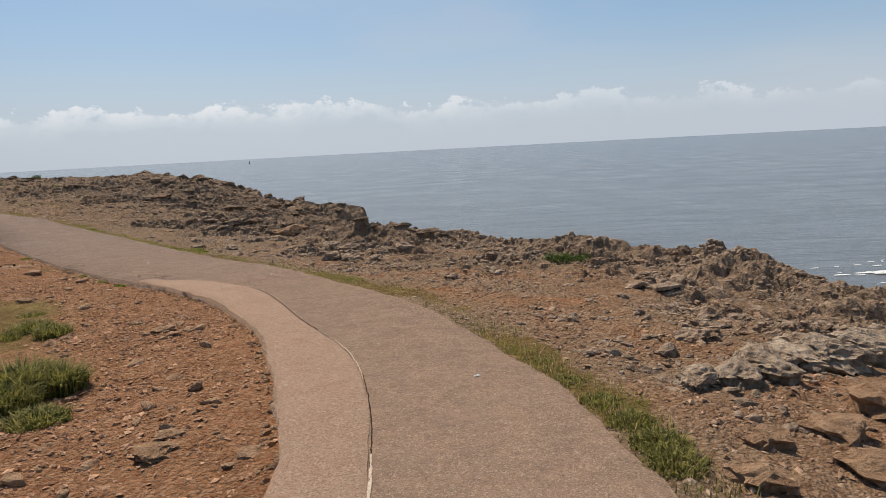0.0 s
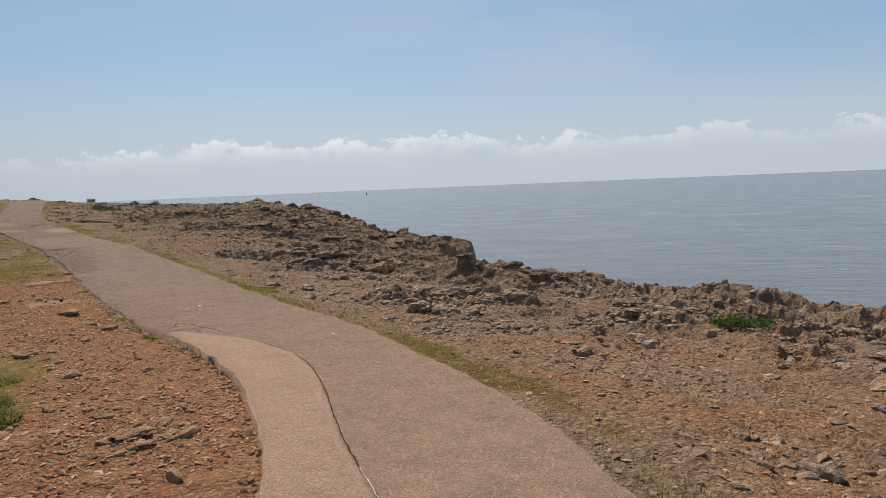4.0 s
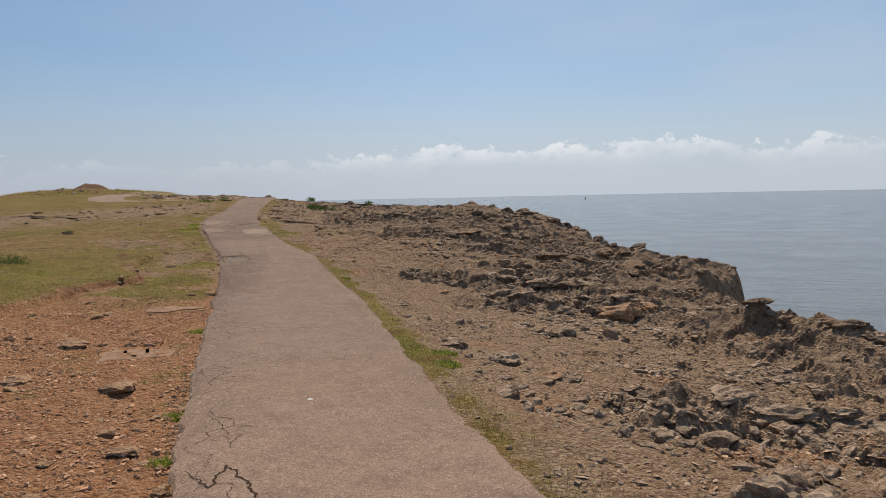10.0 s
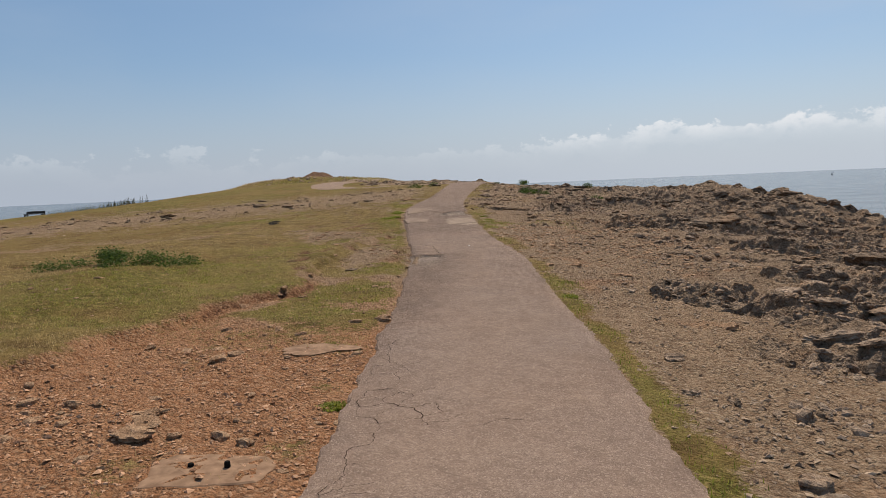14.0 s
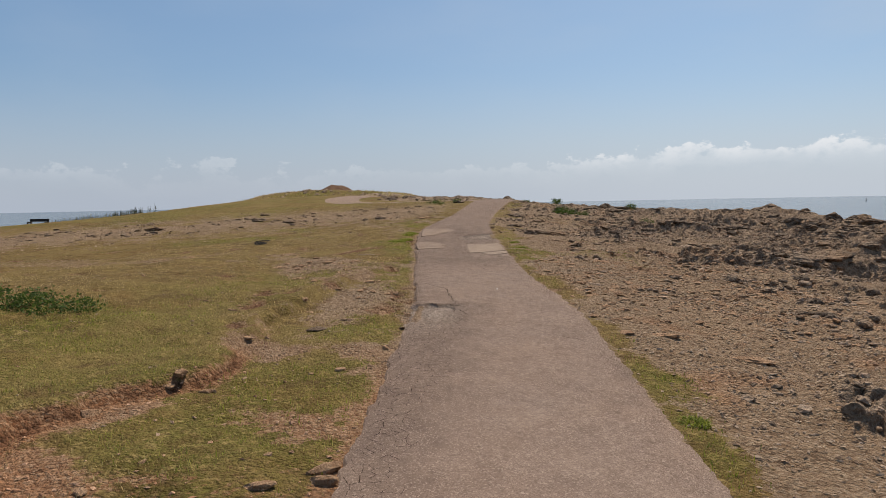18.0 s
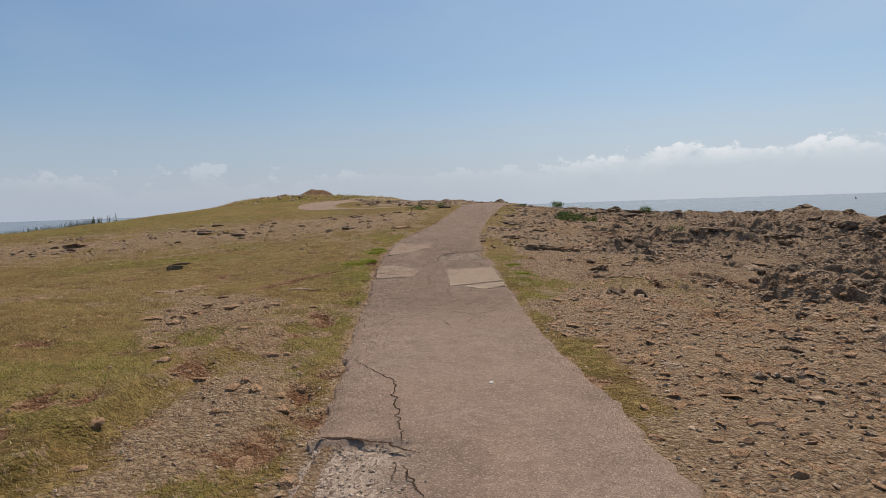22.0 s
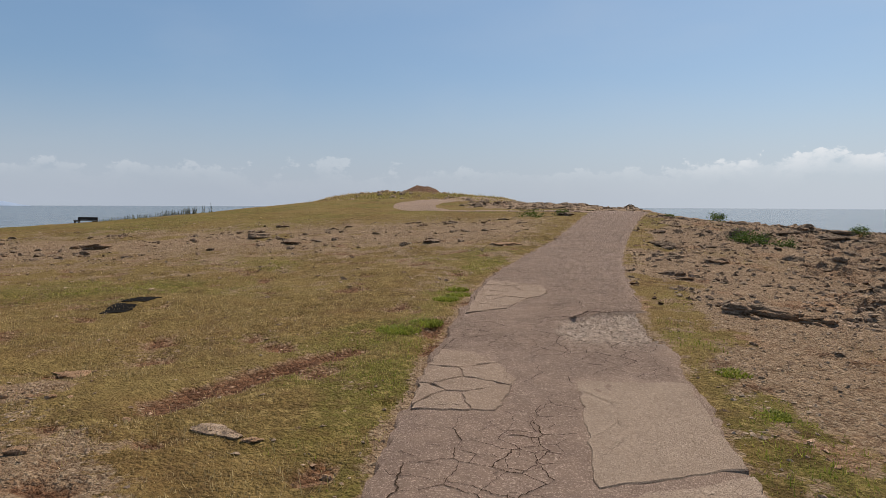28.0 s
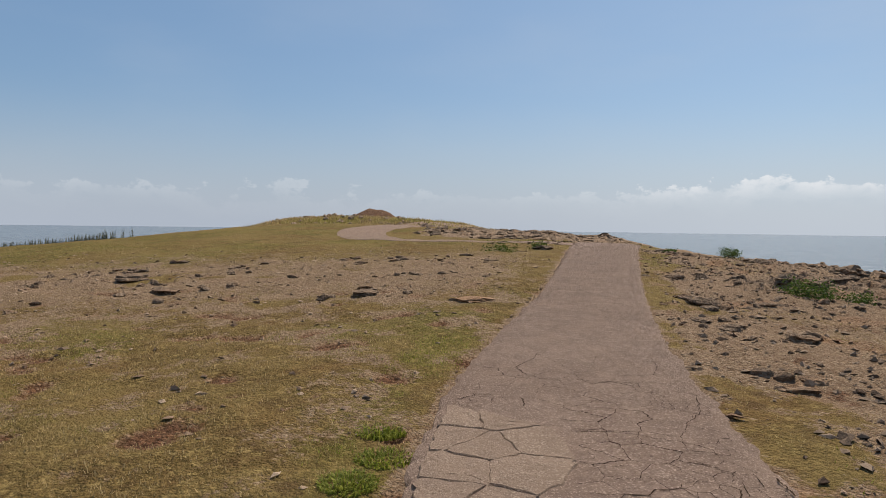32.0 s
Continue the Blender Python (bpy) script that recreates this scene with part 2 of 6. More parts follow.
EARTH = [(20.2, 1.4, 0.22, 0.16, 0.9), (24.05, 1.0, 0.26, 0.24, 0.85), (25.2, 2.36, 0.3, 0.12, 1), (26.3, 2.4, 0.25, 0.1, 1), (30.5, 2.08, 0.45, 0.12, 0.95), (29.7, 2.2, 0.3, 0.12, 0.9), (24.7, 4.85, 0.2, 0.12, 0.9), (21.5, 1.12, 0.36, 0.2, 1), (22.4, 1.42, 0.3, 0.16, 0.9), (23.2, 1.68, 0.36, 0.16, 1), (25.5, 2.15, 0.4, 0.13, 0.9), (27.2, 2.25, 0.25, 0.13, 0.9), (26.6, 1.9, 0.3, 0.12, 0.7), (29.5, -2.2, 0.35, 0.35, 0.8), (28.6, -2.6, 0.4, 0.4, 0.7), (31.0, 2.05, 0.2, 0.12, 0.8), (25.2, 4.95, 0.25, 0.15, 0.8), (19.6, 5.3, 0.2, 0.2, 0.7)]
THIN = [(26.3, 0.8, 1.1, 1.0, 1.1), (22.3, 2.25, 1.8, 0.55, 1), (25.8, 1.1, 1.6, 0.8, 1), (27.2, -0.3, 1.3, 0.9, 0.7), (24.6, 1.9, 1.2, 0.5, 0.8)]
# bands of bedrock breaking through the slope, with their heights
LEDGES = [([(10.17, 6.72), (10.03, 7.32), (9.67, 7.79), (9.42, 8.3)], 0.26), ([(17.4, 7.78), (16.78, 8.67), (16.4, 9.72)], 0.22), ([(18.34, 7.03), (17.56, 7.77), (17.6, 8.85)], 0.07), ([(15.75, 7.3), (15.39, 8.35), (15.2, 9.6)], 0.18),
          ([(13.96, 10.81), (12.62, 11.1), (11.44, 11.6)], 0.25), ([(26.95, 8.3), (27.6, 9.31), (26.5, 9.7), (27.5, 11.5)], 0.34), ([(29.5, 11.2), (31.0, 12.8), (31.5, 14.9)], 0.32), ([(33.8, 7.6), (32.0, 7.3)], 0.14), ([(41.3, 6.8), (42.8, 8.6), (41.8, 11.2)], 0.30),
          ([(38.9, 12.2), (38.8, 14), (38.4, 17)], 0.35), ([(35.6, 9.0), (36.2, 11.0), (35.0, 13.0)], 0.25), ([(22.5, 10.0), (21.8, 12.0), (22.2, 13.5)], 0.22), ([(7.6, 8.2), (7.0, 9.6)], 0.18)]


def ledge_share(u, v):
    """How far the bands of bedrock rise, and where they show."""
    n = 0.28 * fbm(u * 1.3, v * 1.3, 3, 26) + 0.12 * fbm(u * 5, v * 5, 2, 27)
    up, show = np.zeros(np.shape(u)), np.zeros(np.shape(u))
    for points, h in LEDGES:
        d = near_line(u, v, points) + n
        up = np.maximum(up, 0.38 * h * smooth(0.42, 0.26, d))
        show = np.maximum(show, smooth(0.8, 0.4, d))
    return up, show


def worn_patches(u, v):
    """Bare brown scrapes in the turf: one long one, and scattered small ones."""
    n1, n2 = fbm(u * 1.6, v * 1.6, 3, 14), fbm(u * 5, v * 5, 2, 15)
    d = near_line(u, v, SCAR_LINE)
    long = smooth(0.26, 0.08, d + 0.15 * n1 + 0.13 * n2)
    few = 0.85 * smooth(0.42, 0.64, n1 + 0.2 * n2 + 0.05 * fbm(u * 0.3, v * 0.3, 2, 16)) * smooth(19, 23, u) * smooth(44, 36, u)
    spots = 0.8 * smooth(0.3, 0.7, blobs(u, v, EARTH) + 0.25 * n1 + 0.3 * n2)
    return np.maximum(np.maximum(long, few), spots)


def land_shares(u, v):
    """Shares of rock, red soil, grass, greenness and dark worn earth on the ground."""
    right, left = v - right_v(u), left_v(u) - v
    n1, n2, n3 = fbm(u * 0.35, v * 0.35, 4, 11), fbm(u * 1.1, v * 1.1, 3, 12), fbm(u * 0.12, v * 0.12, 3, 13)
    n4 = fbm(u * 3.5, v * 3.5, 3, 17)
    to_edge = np.interp(u, EDGE_U, EDGE_V) - v
    worn = worn_patches(u, v)
    # right of the path: a strip of grass, then stony soil, then rock
    late = smooth(21, 27, u)
    strip = 0.20 + 0.16 * smooth(9, 4, u) + 0.42 * smooth(24, 28, u) + (0.16 + 0.14 * late) * n2 + (0.12 + 0.6 * late) * n1 + 0.12 * n4
    grass_r = smooth(0.22, -0.12, right - strip) * smooth(-0.05, 0.06, right) * smooth(-0.75, -0.15, n1 + 0.5 * n2 + 0.3 + 0.15 * late)
    rock = smooth(0.8, 7.0, right + 2.6 * n1 + 2.2 * n2 + 0.8 * n4) * (0.5 + 0.5 * smooth(9, 3, to_edge))
    rock = np.maximum(rock, ledge_share(u, v)[1])
    grass_r = np.maximum(grass_r, 0.5 * smooth(0.2, 0.5, n1) * smooth(5.5, 1.0, right) * late)
    grass_r = grass_r * (1 - 0.9 * worn) * (1 - 0.65 * late * smooth(0.0, 0.5, n4 + 0.5 * n2))
    red_r = (0.62 * smooth(12, 3, u + 3 * n1) + 0.08 * smooth(30, 12, u)) * (0.6 + 0.6 * n2) * smooth(0, 0.6, right) + 0.4 * smooth(0.35, 0.7, n2 + 0.5 * n1)
    # left of it: bare red soil, then turf behind a low scar
    behind = np.interp(u, SCAR_U, SCAR_V) - v + 0.16 * n2 + 0.06 * n4
    turf = np.where(u > 26, 1.0, smooth(-0.05, 0.25, behind))
    thin = smooth(27, 25, u) * smooth(14.0, 18, u + 1.5 * n1) * smooth(-0.5, 0.15, n2 + 0.5 * n1 + 0.25 + 0.3 * n4) * 0.85
    bare = smooth(0.0, 0.35, n1 + 0.5 * n2) * 0.7
    stony = np.exp(-((u - 40.5 - 0.25 * (v + 5)) / 5.0) ** 2) * smooth(3.5, 1, v) * smooth(-0.7, -0.2, n1 + 0.35 * n2 + 0.2)
    gravel = smooth(0.25, 0.8, blobs(u, v, THIN) + 0.35 * n2 + 0.3 * n4)
    spot = 0.5 * smooth(0.1, 0.5, n2 + 0.5 * n1 + 0.3 * n4) * smooth(9.5, 12, u) * smooth(18, 16, u) + 0.85 * np.exp(-((u - 7.8) / 1.3) ** 2 - ((v - 1.35) / 0.6) ** 2 + 0.6 * n4) + np.exp(-((u - 5.4) / 0.5) ** 2 - ((v - 0.7) / 0.4) ** 2) + np.exp(-((u - 9.1) / 0.9) ** 2 - ((v - 1.7) / 0.5) ** 2)
    grass_l = np.clip(np.maximum(np.maximum(turf * (1 - bare * smooth(34, 24, u) * smooth(16, 24, u)) * (1 - 0.72 * stony), thin), spot), 0, 1) * smooth(0.02, 0.15, left + 0.1 * n2)
    scar = np.where(behind > -0.02, np.exp(-((behind + 0.02) / 0.07) ** 2), np.exp(-((behind + 0.02) / 0.17) ** 2)) * smooth(11, 14, u) * smooth(21.5, 19.5, u) * smooth(-0.35, 0.1, n1 + 0.3 * n2 + 0.25)
    grass_l = grass_l * (1 - 0.95 * scar) * (1 - 0.97 * worn) * (1 - 0.8 * gravel)
    red_l = smooth(20.5, 15, u + 2.5 * n1) * (1 - 0.6 * turf) + 1.3 * scar + 0.2 * bare * smooth(40, 22, u) + 0.5 * worn
    hump = smooth(3.4, 2.4, np.hypot((u - 79) * 0.8, v + 10.7))
    grass_l = grass_l * (1 - hump) * (1 - 0.6 * smooth(0.0, 0.45, n2 + 0.6 * n4) * smooth(30, 34, u) * smooth(50, 42, u))
    loop = smooth(1.0, 0.8, np.hypot((u - 62) / 8.5, (v - 1.6) / 5.6) + 0.12 * n2)
    on_left = left > -0.9
    grass = np.where(on_left, grass_l, grass_r) * (1 - loop)
    red = np.clip(np.where(on_left, red_l, red_r), 0, 1)
    rock = np.maximum(np.where(on_left, 0.25 * stony + hump, rock), loop)
    lush = np.clip(0.06 - 0.12 * smooth(24, 27.5, u) * smooth(47, 43, u) * (v < 3) + blobs(u + 0.5 * n2, v + 0.4 * n1, GREEN) + 0.7 * n3 + 0.6 * n1 + 0.35 * n2 + 0.2 * n4, 0, 1)
    dark = np.where(on_left, np.maximum(np.maximum(worn, 0.85 * scar), 0.7 * hump), 0.7 * worn)
    return np.clip(rock, 0, 1), red, np.clip(grass, 0, 1), lush, np.clip(dark, 0, 1)


def land_z(u, v, shares):
    z = lie(u, v)
    right, left = v - right_v(u), left_v(u) - v
    rock, red, grass, _, _ = shares
    off = smooth(0.0, 0.6, np.maximum(right, left))
    z = z + off * (0.05 * fbm(u * 0.5, v * 0.5, 4, 3) + 0.02 * fbm(u * 3, v * 3, 3, 4))
    # the left border stands proud of worn soil near the bend
    z = z - 0.035 * np.exp(-np.maximum(left, 0) / 0.5) * (left > -0.05) * smooth(12.5, 9, u)
    z = z - 0.06 * worn_patches(u, v) * (left > 0.05)
    z = z - 0.04 * np.exp(-np.maximum(left, 0) / 0.4) * (left > -0.05) * smooth(7, 12, u)
    # scar: turf stands above bare soil
    behind = np.interp(u, SCAR_U, SCAR_V) - v + 0.16 * fbm(u * 1.1, v * 1.1, 3, 12) + 0.06 * fbm(u * 3.5, v * 3.5, 3, 17)
    z = z + 0.13 * smooth(-0.05, 0.05, behind) * (left > 0) * smooth(27, 23, u) * smooth(10, 13, u) * np.exp(-np.maximum(behind, 0) / 2.5)
    # ledges and broken rock
    ru, rv = u + 0.5 * v, v - 0.25 * u
    lay = 2.6 * fbm(ru * 0.28, rv * 0.11, 3, 21)
    step = np.floor(lay) + smooth(0.34, 0.66, lay - np.floor(lay))
    rough = np.abs(fbm(ru * 1.3, rv * 0.7, 4, 22))
    z = z + rock * (0.26 * (step - lay) + 0.15 * (0.35 - rough) * smooth(1, 5, right) + 0.04 * np.abs(fbm(u * 3.3, v * 3.3, 3, 23)) * smooth(0.3, 1.5, right))
    z = z + ledge_share(u, v)[0] * smooth(0.2, 0.6, right)
    # crest of rock along the brink
    over = v - cliff_v(u, v)
    z = z + (0.08 + 0.28 * fbm(u * 0.5, v * 0.5, 3, 24)) * np.exp(-((over + 1.4) / 1.3) ** 2) * smooth(-3, 3, u)
    # the cliff
    fall = np.maximum(over, 0)
    z = np.where(over > 0, z - 3.2 * fall - 0.5 * np.abs(fbm(u * 0.6, v * 0.6 + z, 3, 25)) * np.minimum(fall, 1), z)
    # under the path
    inside = np.minimum(-right, -left)
    z = z - 0.10 * smooth(0.12, 0.22, inside)
    # land ends on every side
    z = z - 0.06 * np.maximum(-36 - v - 0.0 * u, 0) ** 1.3 * smooth(30, 50, u)
    return np.maximum(z, SEA - 2.0)


def relief(u, v, shares):
    """Broken beds of limestone whose scarps face back along the path, flakes of stone in the soil, and lumps in the turf."""
    rock, red, grass, _, _ = shares
    right, left = v - right_v(u), left_v(u) - v
    off = smooth(0.05, 0.35, np.maximum(right, left))
    bare = smooth(0.5, 0.1, grass)
    near = smooth(0.5, 1.4, right)
    solid = np.clip(smooth(0.22, 0.62, rock + 0.25 * fbm(u * 0.9, v * 0.9, 3, 101)) * near, 0, 1)
    wu, wv = fbm(u * 1.1, v * 1.1, 4, 102), fbm(u * 1.1, v * 1.1, 4, 103)
    z = np.zeros(u.shape)
    for wave, amp, seed, solid_share, soil_share in ((1.25, 0.12, 111, 1.0, 0.0), (0.60, 0.085, 112, 1.0, 0.30), (0.27, 0.042, 113, 1.0, 0.55)):
        s = (0.92 * u + (0.34 + 0.1 * (seed % 3)) * v) / wave + (0.55 / wave ** 0.5) * (wu + 0.5 * wv) + 0.35 * perlin(u * 2.4 / wave, v * 2.4 / wave, seed)
        f = s - np.floor(s)
        saw = smooth(0, 0.10, f) * (1 - f) - 0.42
        lens = smooth(-0.25, 0.25, fbm(u * 0.62 / wave, v * 0.36 / wave, 2, seed + 20))
        z = z + amp * saw * lens * (solid_share * solid + soil_share * bare * (1 - solid) * np.where(left > 0, 0.35, smooth(0.3, 1.6, right)))
    gap, who = cells(u * 1.9 + 0.5 * wu, v * 2.7 + 0.5 * wv, 121)
    gap2, who2 = cells(u * 5.5 + 0.5 * wv, v * 7.0 + 0.5 * wu, 122)
    z = z + solid * (0.07 * (who - 0.5) - 0.04 * smooth(0.12, 0.0, gap) + 0.035 * (who2 - 0.5) - 0.02 * smooth(0.14, 0.0, gap2))
    z = z + bare * (1 - solid) * 0.022 * (who2 - 0.4) * smooth(0.0, 0.25, gap2)
    z = z + 0.012 * fbm(u * 5, v * 5, 3, 104) * (0.35 + 0.65 * bare)
    return z * off


# the ground's levels and shares are worked out once on a net, from which all that stands on it is placed
def lines(*spans):
    out = [np.arange(a, b, s) for a, b, s in spans]
    return np.concatenate([*out, [spans[-1][1]]])


def between(us, vs, table, u, v):
    """Levels between the knots of a net."""
    u, v = np.clip(np.asarray(u, float), us[0], us[-1]), np.clip(np.asarray(v, float), vs[0], vs[-1])
    i, j = np.clip(np.searchsorted(us, u) - 1, 0, len(us) - 2), np.clip(np.searchsorted(vs, v) - 1, 0, len(vs) - 2)
    a, b = (u - us[i]) / (us[i + 1] - us[i]), (v - vs[j]) / (vs[j + 1] - vs[j])
    return (table[i, j] * (1 - b) + table[i, j + 1] * b) * (1 - a) + (table[i + 1, j] * (1 - b) + table[i + 1, j + 1] * b) * a


NET_U = lines((-60, -8, 2.0), (-8, -2, 0.3), (-2, 30, 0.045), (30, 40, 0.08), (40, 54, 0.16), (54, 96, 0.6), (96, 140, 3.0))
NET_V = lines((-80, -30, 2.0), (-30, -10, 0.5), (-10, -4, 0.15), (-4, 1.0, 0.085), (1.0, 2.5, 0.06), (2.5, 9.5, 0.045), (9.5, 15, 0.07), (15, 22, 0.14), (22, 30, 0.5))


def survey():
    us = lines((-60, -8, 2.0), (-8, -2, 0.4), (-2, 26, 0.11), (26, 40, 0.13), (40, 54, 0.22), (54, 96, 0.7), (96, 140, 3.0))
    vs = lines((-80, -30, 2.0), (-30, -10, 0.5), (-10, -2, 0.2), (-2, 12, 0.10), (12, 22, 0.13), (22, 30, 0.5))
    u, v = np.meshgrid(us, vs, indexing="ij")
    shares = land_shares(u, v)
    z = land_z(u, v, shares)
    fu, fv = np.meshgrid(NET_U, NET_V, indexing="ij")
    fine = [between(us, vs, q, fu, fv) for q in shares]
    fz = between(us, vs, z, fu, fv)
    # the borders of the path stay crisp
    hem = np.minimum(fv - left_v(fu), right_v(fu) - fv)
    k = np.abs(hem) < 0.5
    fz[k] = land_z(fu[k], fv[k], tuple(q[k] for q in fine))
    work = (fu > -3) & (fu < 60) & (fv > -20) & (fv < 24)
    fz[work] += relief(fu[work], fv[work], [q[work] for q in fine])
    return fu, fv, fz, fine


MESH_U, MESH_V, LEVEL, SHARES = survey()


def ground_z(u, v):
    return between(NET_U, NET_V, LEVEL, u, v)


def masks(u, v):
    """Shares of rock, red soil, grass, greenness and dark worn earth at a place."""
    return tuple(between(NET_U, NET_V, q, u, v) for q in SHARES)


# ---- materials ----
MATS = {}


class Nodes:
    def __init__(self, name):
        self.m = bpy.data.materials.new(name)
        self.m.use_nodes = True
        self.t = self.m.node_tree
        self.b = self.t.nodes["Principled BSDF"]
        self.geo = self.t.nodes.new("ShaderNodeNewGeometry")

    def put(self, s, socket):
        if isinstance(s, tuple):
            socket.default_value = (*s, 1) if len(s) == 3 else s
        elif isinstance(s, (int, float)):
            socket.default_value = s
        else:
            self.t.links.new(s, socket)

    def noise(self, scale, detail=4, rough=0.55, vec=None):
        n = self.t.nodes.new("ShaderNodeTexNoise")
        self.t.links.new(vec or self.geo.outputs["Position"], n.inputs["Vector"])
        n.inputs["Scale"].default_value, n.inputs["Detail"].default_value, n.inputs["Roughness"].default_value = scale, detail, rough
        return n.outputs[0]

    def voronoi(self, scale, out=0, feature="F1"):
        n = self.t.nodes.new("ShaderNodeTexVoronoi")
        n.feature = feature
        self.t.links.new(self.geo.outputs["Position"], n.inputs["Vector"])
        n.inputs["Scale"].default_value = scale
        return n.outputs[out]

    def attr(self, name):
        n = self.t.nodes.new("ShaderNodeAttribute")
        n.attribute_name = name
        return n.outputs["Fac"]

    def attr_colour(self, name):
        n = self.t.nodes.new("ShaderNodeAttribute")
        n.attribute_name = name
        return n.outputs["Color"]

    def split(self, s):
        n = self.t.nodes.new("ShaderNodeSeparateColor")
        self.t.links.new(s, n.inputs[0])
        return n.outputs

    def ramp(self, s, a, b, c=0.0, d=1.0):
        n = self.t.nodes.new("ShaderNodeMapRange")
        self.put(s, n.inputs[0])
        for k, q in enumerate((a, b, c, d)):
            n.inputs[k + 1].default_value = q
        return n.outputs[0]

    def op(self, kind, a, b):
        n = self.t.nodes.new("ShaderNodeMath")
        n.operation = kind
        self.put(a, n.inputs[0])
        self.put(b, n.inputs[1])
        return n.outputs[0]

    def mix(self, fac, a, b, blend="MIX"):
        n = self.t.nodes.new("ShaderNodeMix")
        n.data_type, n.blend_type = "RGBA", blend
        self.put(fac, n.inputs[0])
        self.put(a, n.inputs[6])
        self.put(b, n.inputs[7])
        return n.outputs[2]

    def random(self):
        return self.t.nodes.new("ShaderNodeObjectInfo").outputs["Random"]

    def island(self):
        return self.geo.outputs["Random Per Island"]

    def bump(self, s, dist, strength=1.0, after=None):
        n = self.t.nodes.new("ShaderNodeBump")
        n.inputs["Strength"].default_value, n.inputs["Distance"].default_value = strength, dist
        self.t.links.new(s, n.inputs["Height"])
        if after:
            self.t.links.new(after, n.inputs["Normal"])
        return n.outputs[0]

    def done(self, colour, rough=0.9, normal=None, spec=0.25):
        self.put(colour, self.b.inputs["Base Color"])
        self.put(rough, self.b.inputs["Roughness"])
        self.b.inputs["Specular IOR Level"].default_value = spec
        if normal:
            self.t.links.new(normal, self.b.inputs["Normal"])
        MATS[self.m.name] = self.m
        return self.m


def ground_material():
    n = Nodes("ground")
    rock, red, grass = n.split(n.attr_colour("kinds"))[:3]
    lush, worn = n.attr("lush"), n.attr("worn")
    fine, mid, big = n.noise(45, 6, 0.75), n.noise(7, 6, 0.65), n.noise(1.1, 4)
    grit, chip = n.split(n.voronoi(30, 1))[0], n.split(n.voronoi(62, 1))[0]
    dome, small = n.voronoi(30), n.voronoi(62)
    soil = n.mix(n.ramp(mid, 0.3, 0.7), (0.20, 0.135, 0.09), (0.36, 0.255, 0.172))
    soil = n.mix(n.ramp(grit, 0.5, 0.95, 0, 0.7), soil, (0.45, 0.345, 0.245))
    soil = n.mix(n.ramp(chip, 0.7, 1.0, 0, 0.6), soil, (0.46, 0.375, 0.29))
    redc = n.mix(n.ramp(mid, 0.3, 0.7), (0.25, 0.115, 0.058), (0.45, 0.235, 0.128))
    redc = n.mix(n.ramp(grit, 0.45, 0.95, 0, 0.65), redc, (0.50, 0.30, 0.185))
    redc = n.mix(n.ramp(chip, 0.72, 1.0, 0, 0.6), redc, (0.48, 0.33, 0.22))
    c = n.mix(red, soil, redc)
    # shade between the pebbles, put into the colour where the bump dips
    c = n.mix(n.ramp(dome, 0.45, 0.8, 0, 0.4), c, (0.14, 0.08, 0.05))
    stone = n.mix(n.ramp(mid, 0.36, 0.66), (0.14, 0.095, 0.066), (0.50, 0.365, 0.26))
    stone = n.mix(n.ramp(big, 0.52, 0.7, 0, 0.5), stone, (0.30, 0.165, 0.08))
    stone = n.mix(n.ramp(fine, 0.46, 0.68, 0, 0.65), stone, (0.46, 0.38, 0.305))
    stone = n.mix(n.ramp(chip, 0.0, 0.3, 0.55, 0), stone, (0.05, 0.036, 0.027))
    c = n.mix(n.ramp(n.op("ADD", rock, n.ramp(fine, 0.2, 0.8, -0.3, 0.3)), 0.35, 0.65), c, stone)
    tuft = n.noise(3.2, 6, 0.7)
    turf = n.mix(n.ramp(mid, 0.3, 0.7), (0.13, 0.083, 0.035), (0.265, 0.175, 0.078))
    green = n.mix(n.ramp(mid, 0.3, 0.7), (0.085, 0.09, 0.018), (0.175, 0.166, 0.038))
    turf = n.mix(n.ramp(n.op("ADD", lush, n.ramp(tuft, 0.3, 0.7, -0.3, 0.3)), 0.25, 0.75, 0.05, 0.92), turf, green)
    turf = n.mix(n.ramp(fine, 0.47, 0.68, 0, 0.75), turf, (0.28, 0.21, 0.08))
    turf = n.mix(n.ramp(chip, 0.0, 0.4, 0.75, 0), turf, (0.07, 0.05, 0.017))
    turf = n.mix(n.ramp(n.noise(17, 5, 0.7), 0.5, 0.64, 0, 0.75), turf, (0.085, 0.06, 0.02))
    turf = n.mix(n.ramp(n.noise(10.5, 5, 0.7), 0.52, 0.66, 0, 0.75), turf, (0.42, 0.31, 0.14))
    turf = n.mix(n.ramp(tuft, 0.53, 0.66, 0, 0.6), turf, (0.125, 0.07, 0.034))
    turf = n.mix(n.ramp(big, 0.5, 0.64, 0, 0.35), turf, (0.21, 0.118, 0.055))
    turf = n.mix(n.ramp(n.noise(0.42, 5, 0.6), 0.42, 0.62, 0, 0.5), turf, (0.27, 0.20, 0.085))
    turf = n.mix(n.ramp(n.noise(2.1, 5, 0.7), 0.55, 0.66, 0, 0.6), turf, (0.10, 0.058, 0.03))
    c = n.mix(n.ramp(n.op("ADD", grass, n.ramp(n.noise(14, 6, 0.75), 0.25, 0.75, -0.55, 0.55)), 0.38, 0.6), c, turf)
    c = n.mix(n.ramp(n.op("ADD", worn, n.ramp(n.noise(14, 6, 0.75), 0.25, 0.75, -0.5, 0.5)), 0.35, 0.75, 0, 0.85), c, n.mix(n.ramp(grit, 0.2, 0.9), (0.075, 0.034, 0.02), (0.21, 0.10, 0.056)))
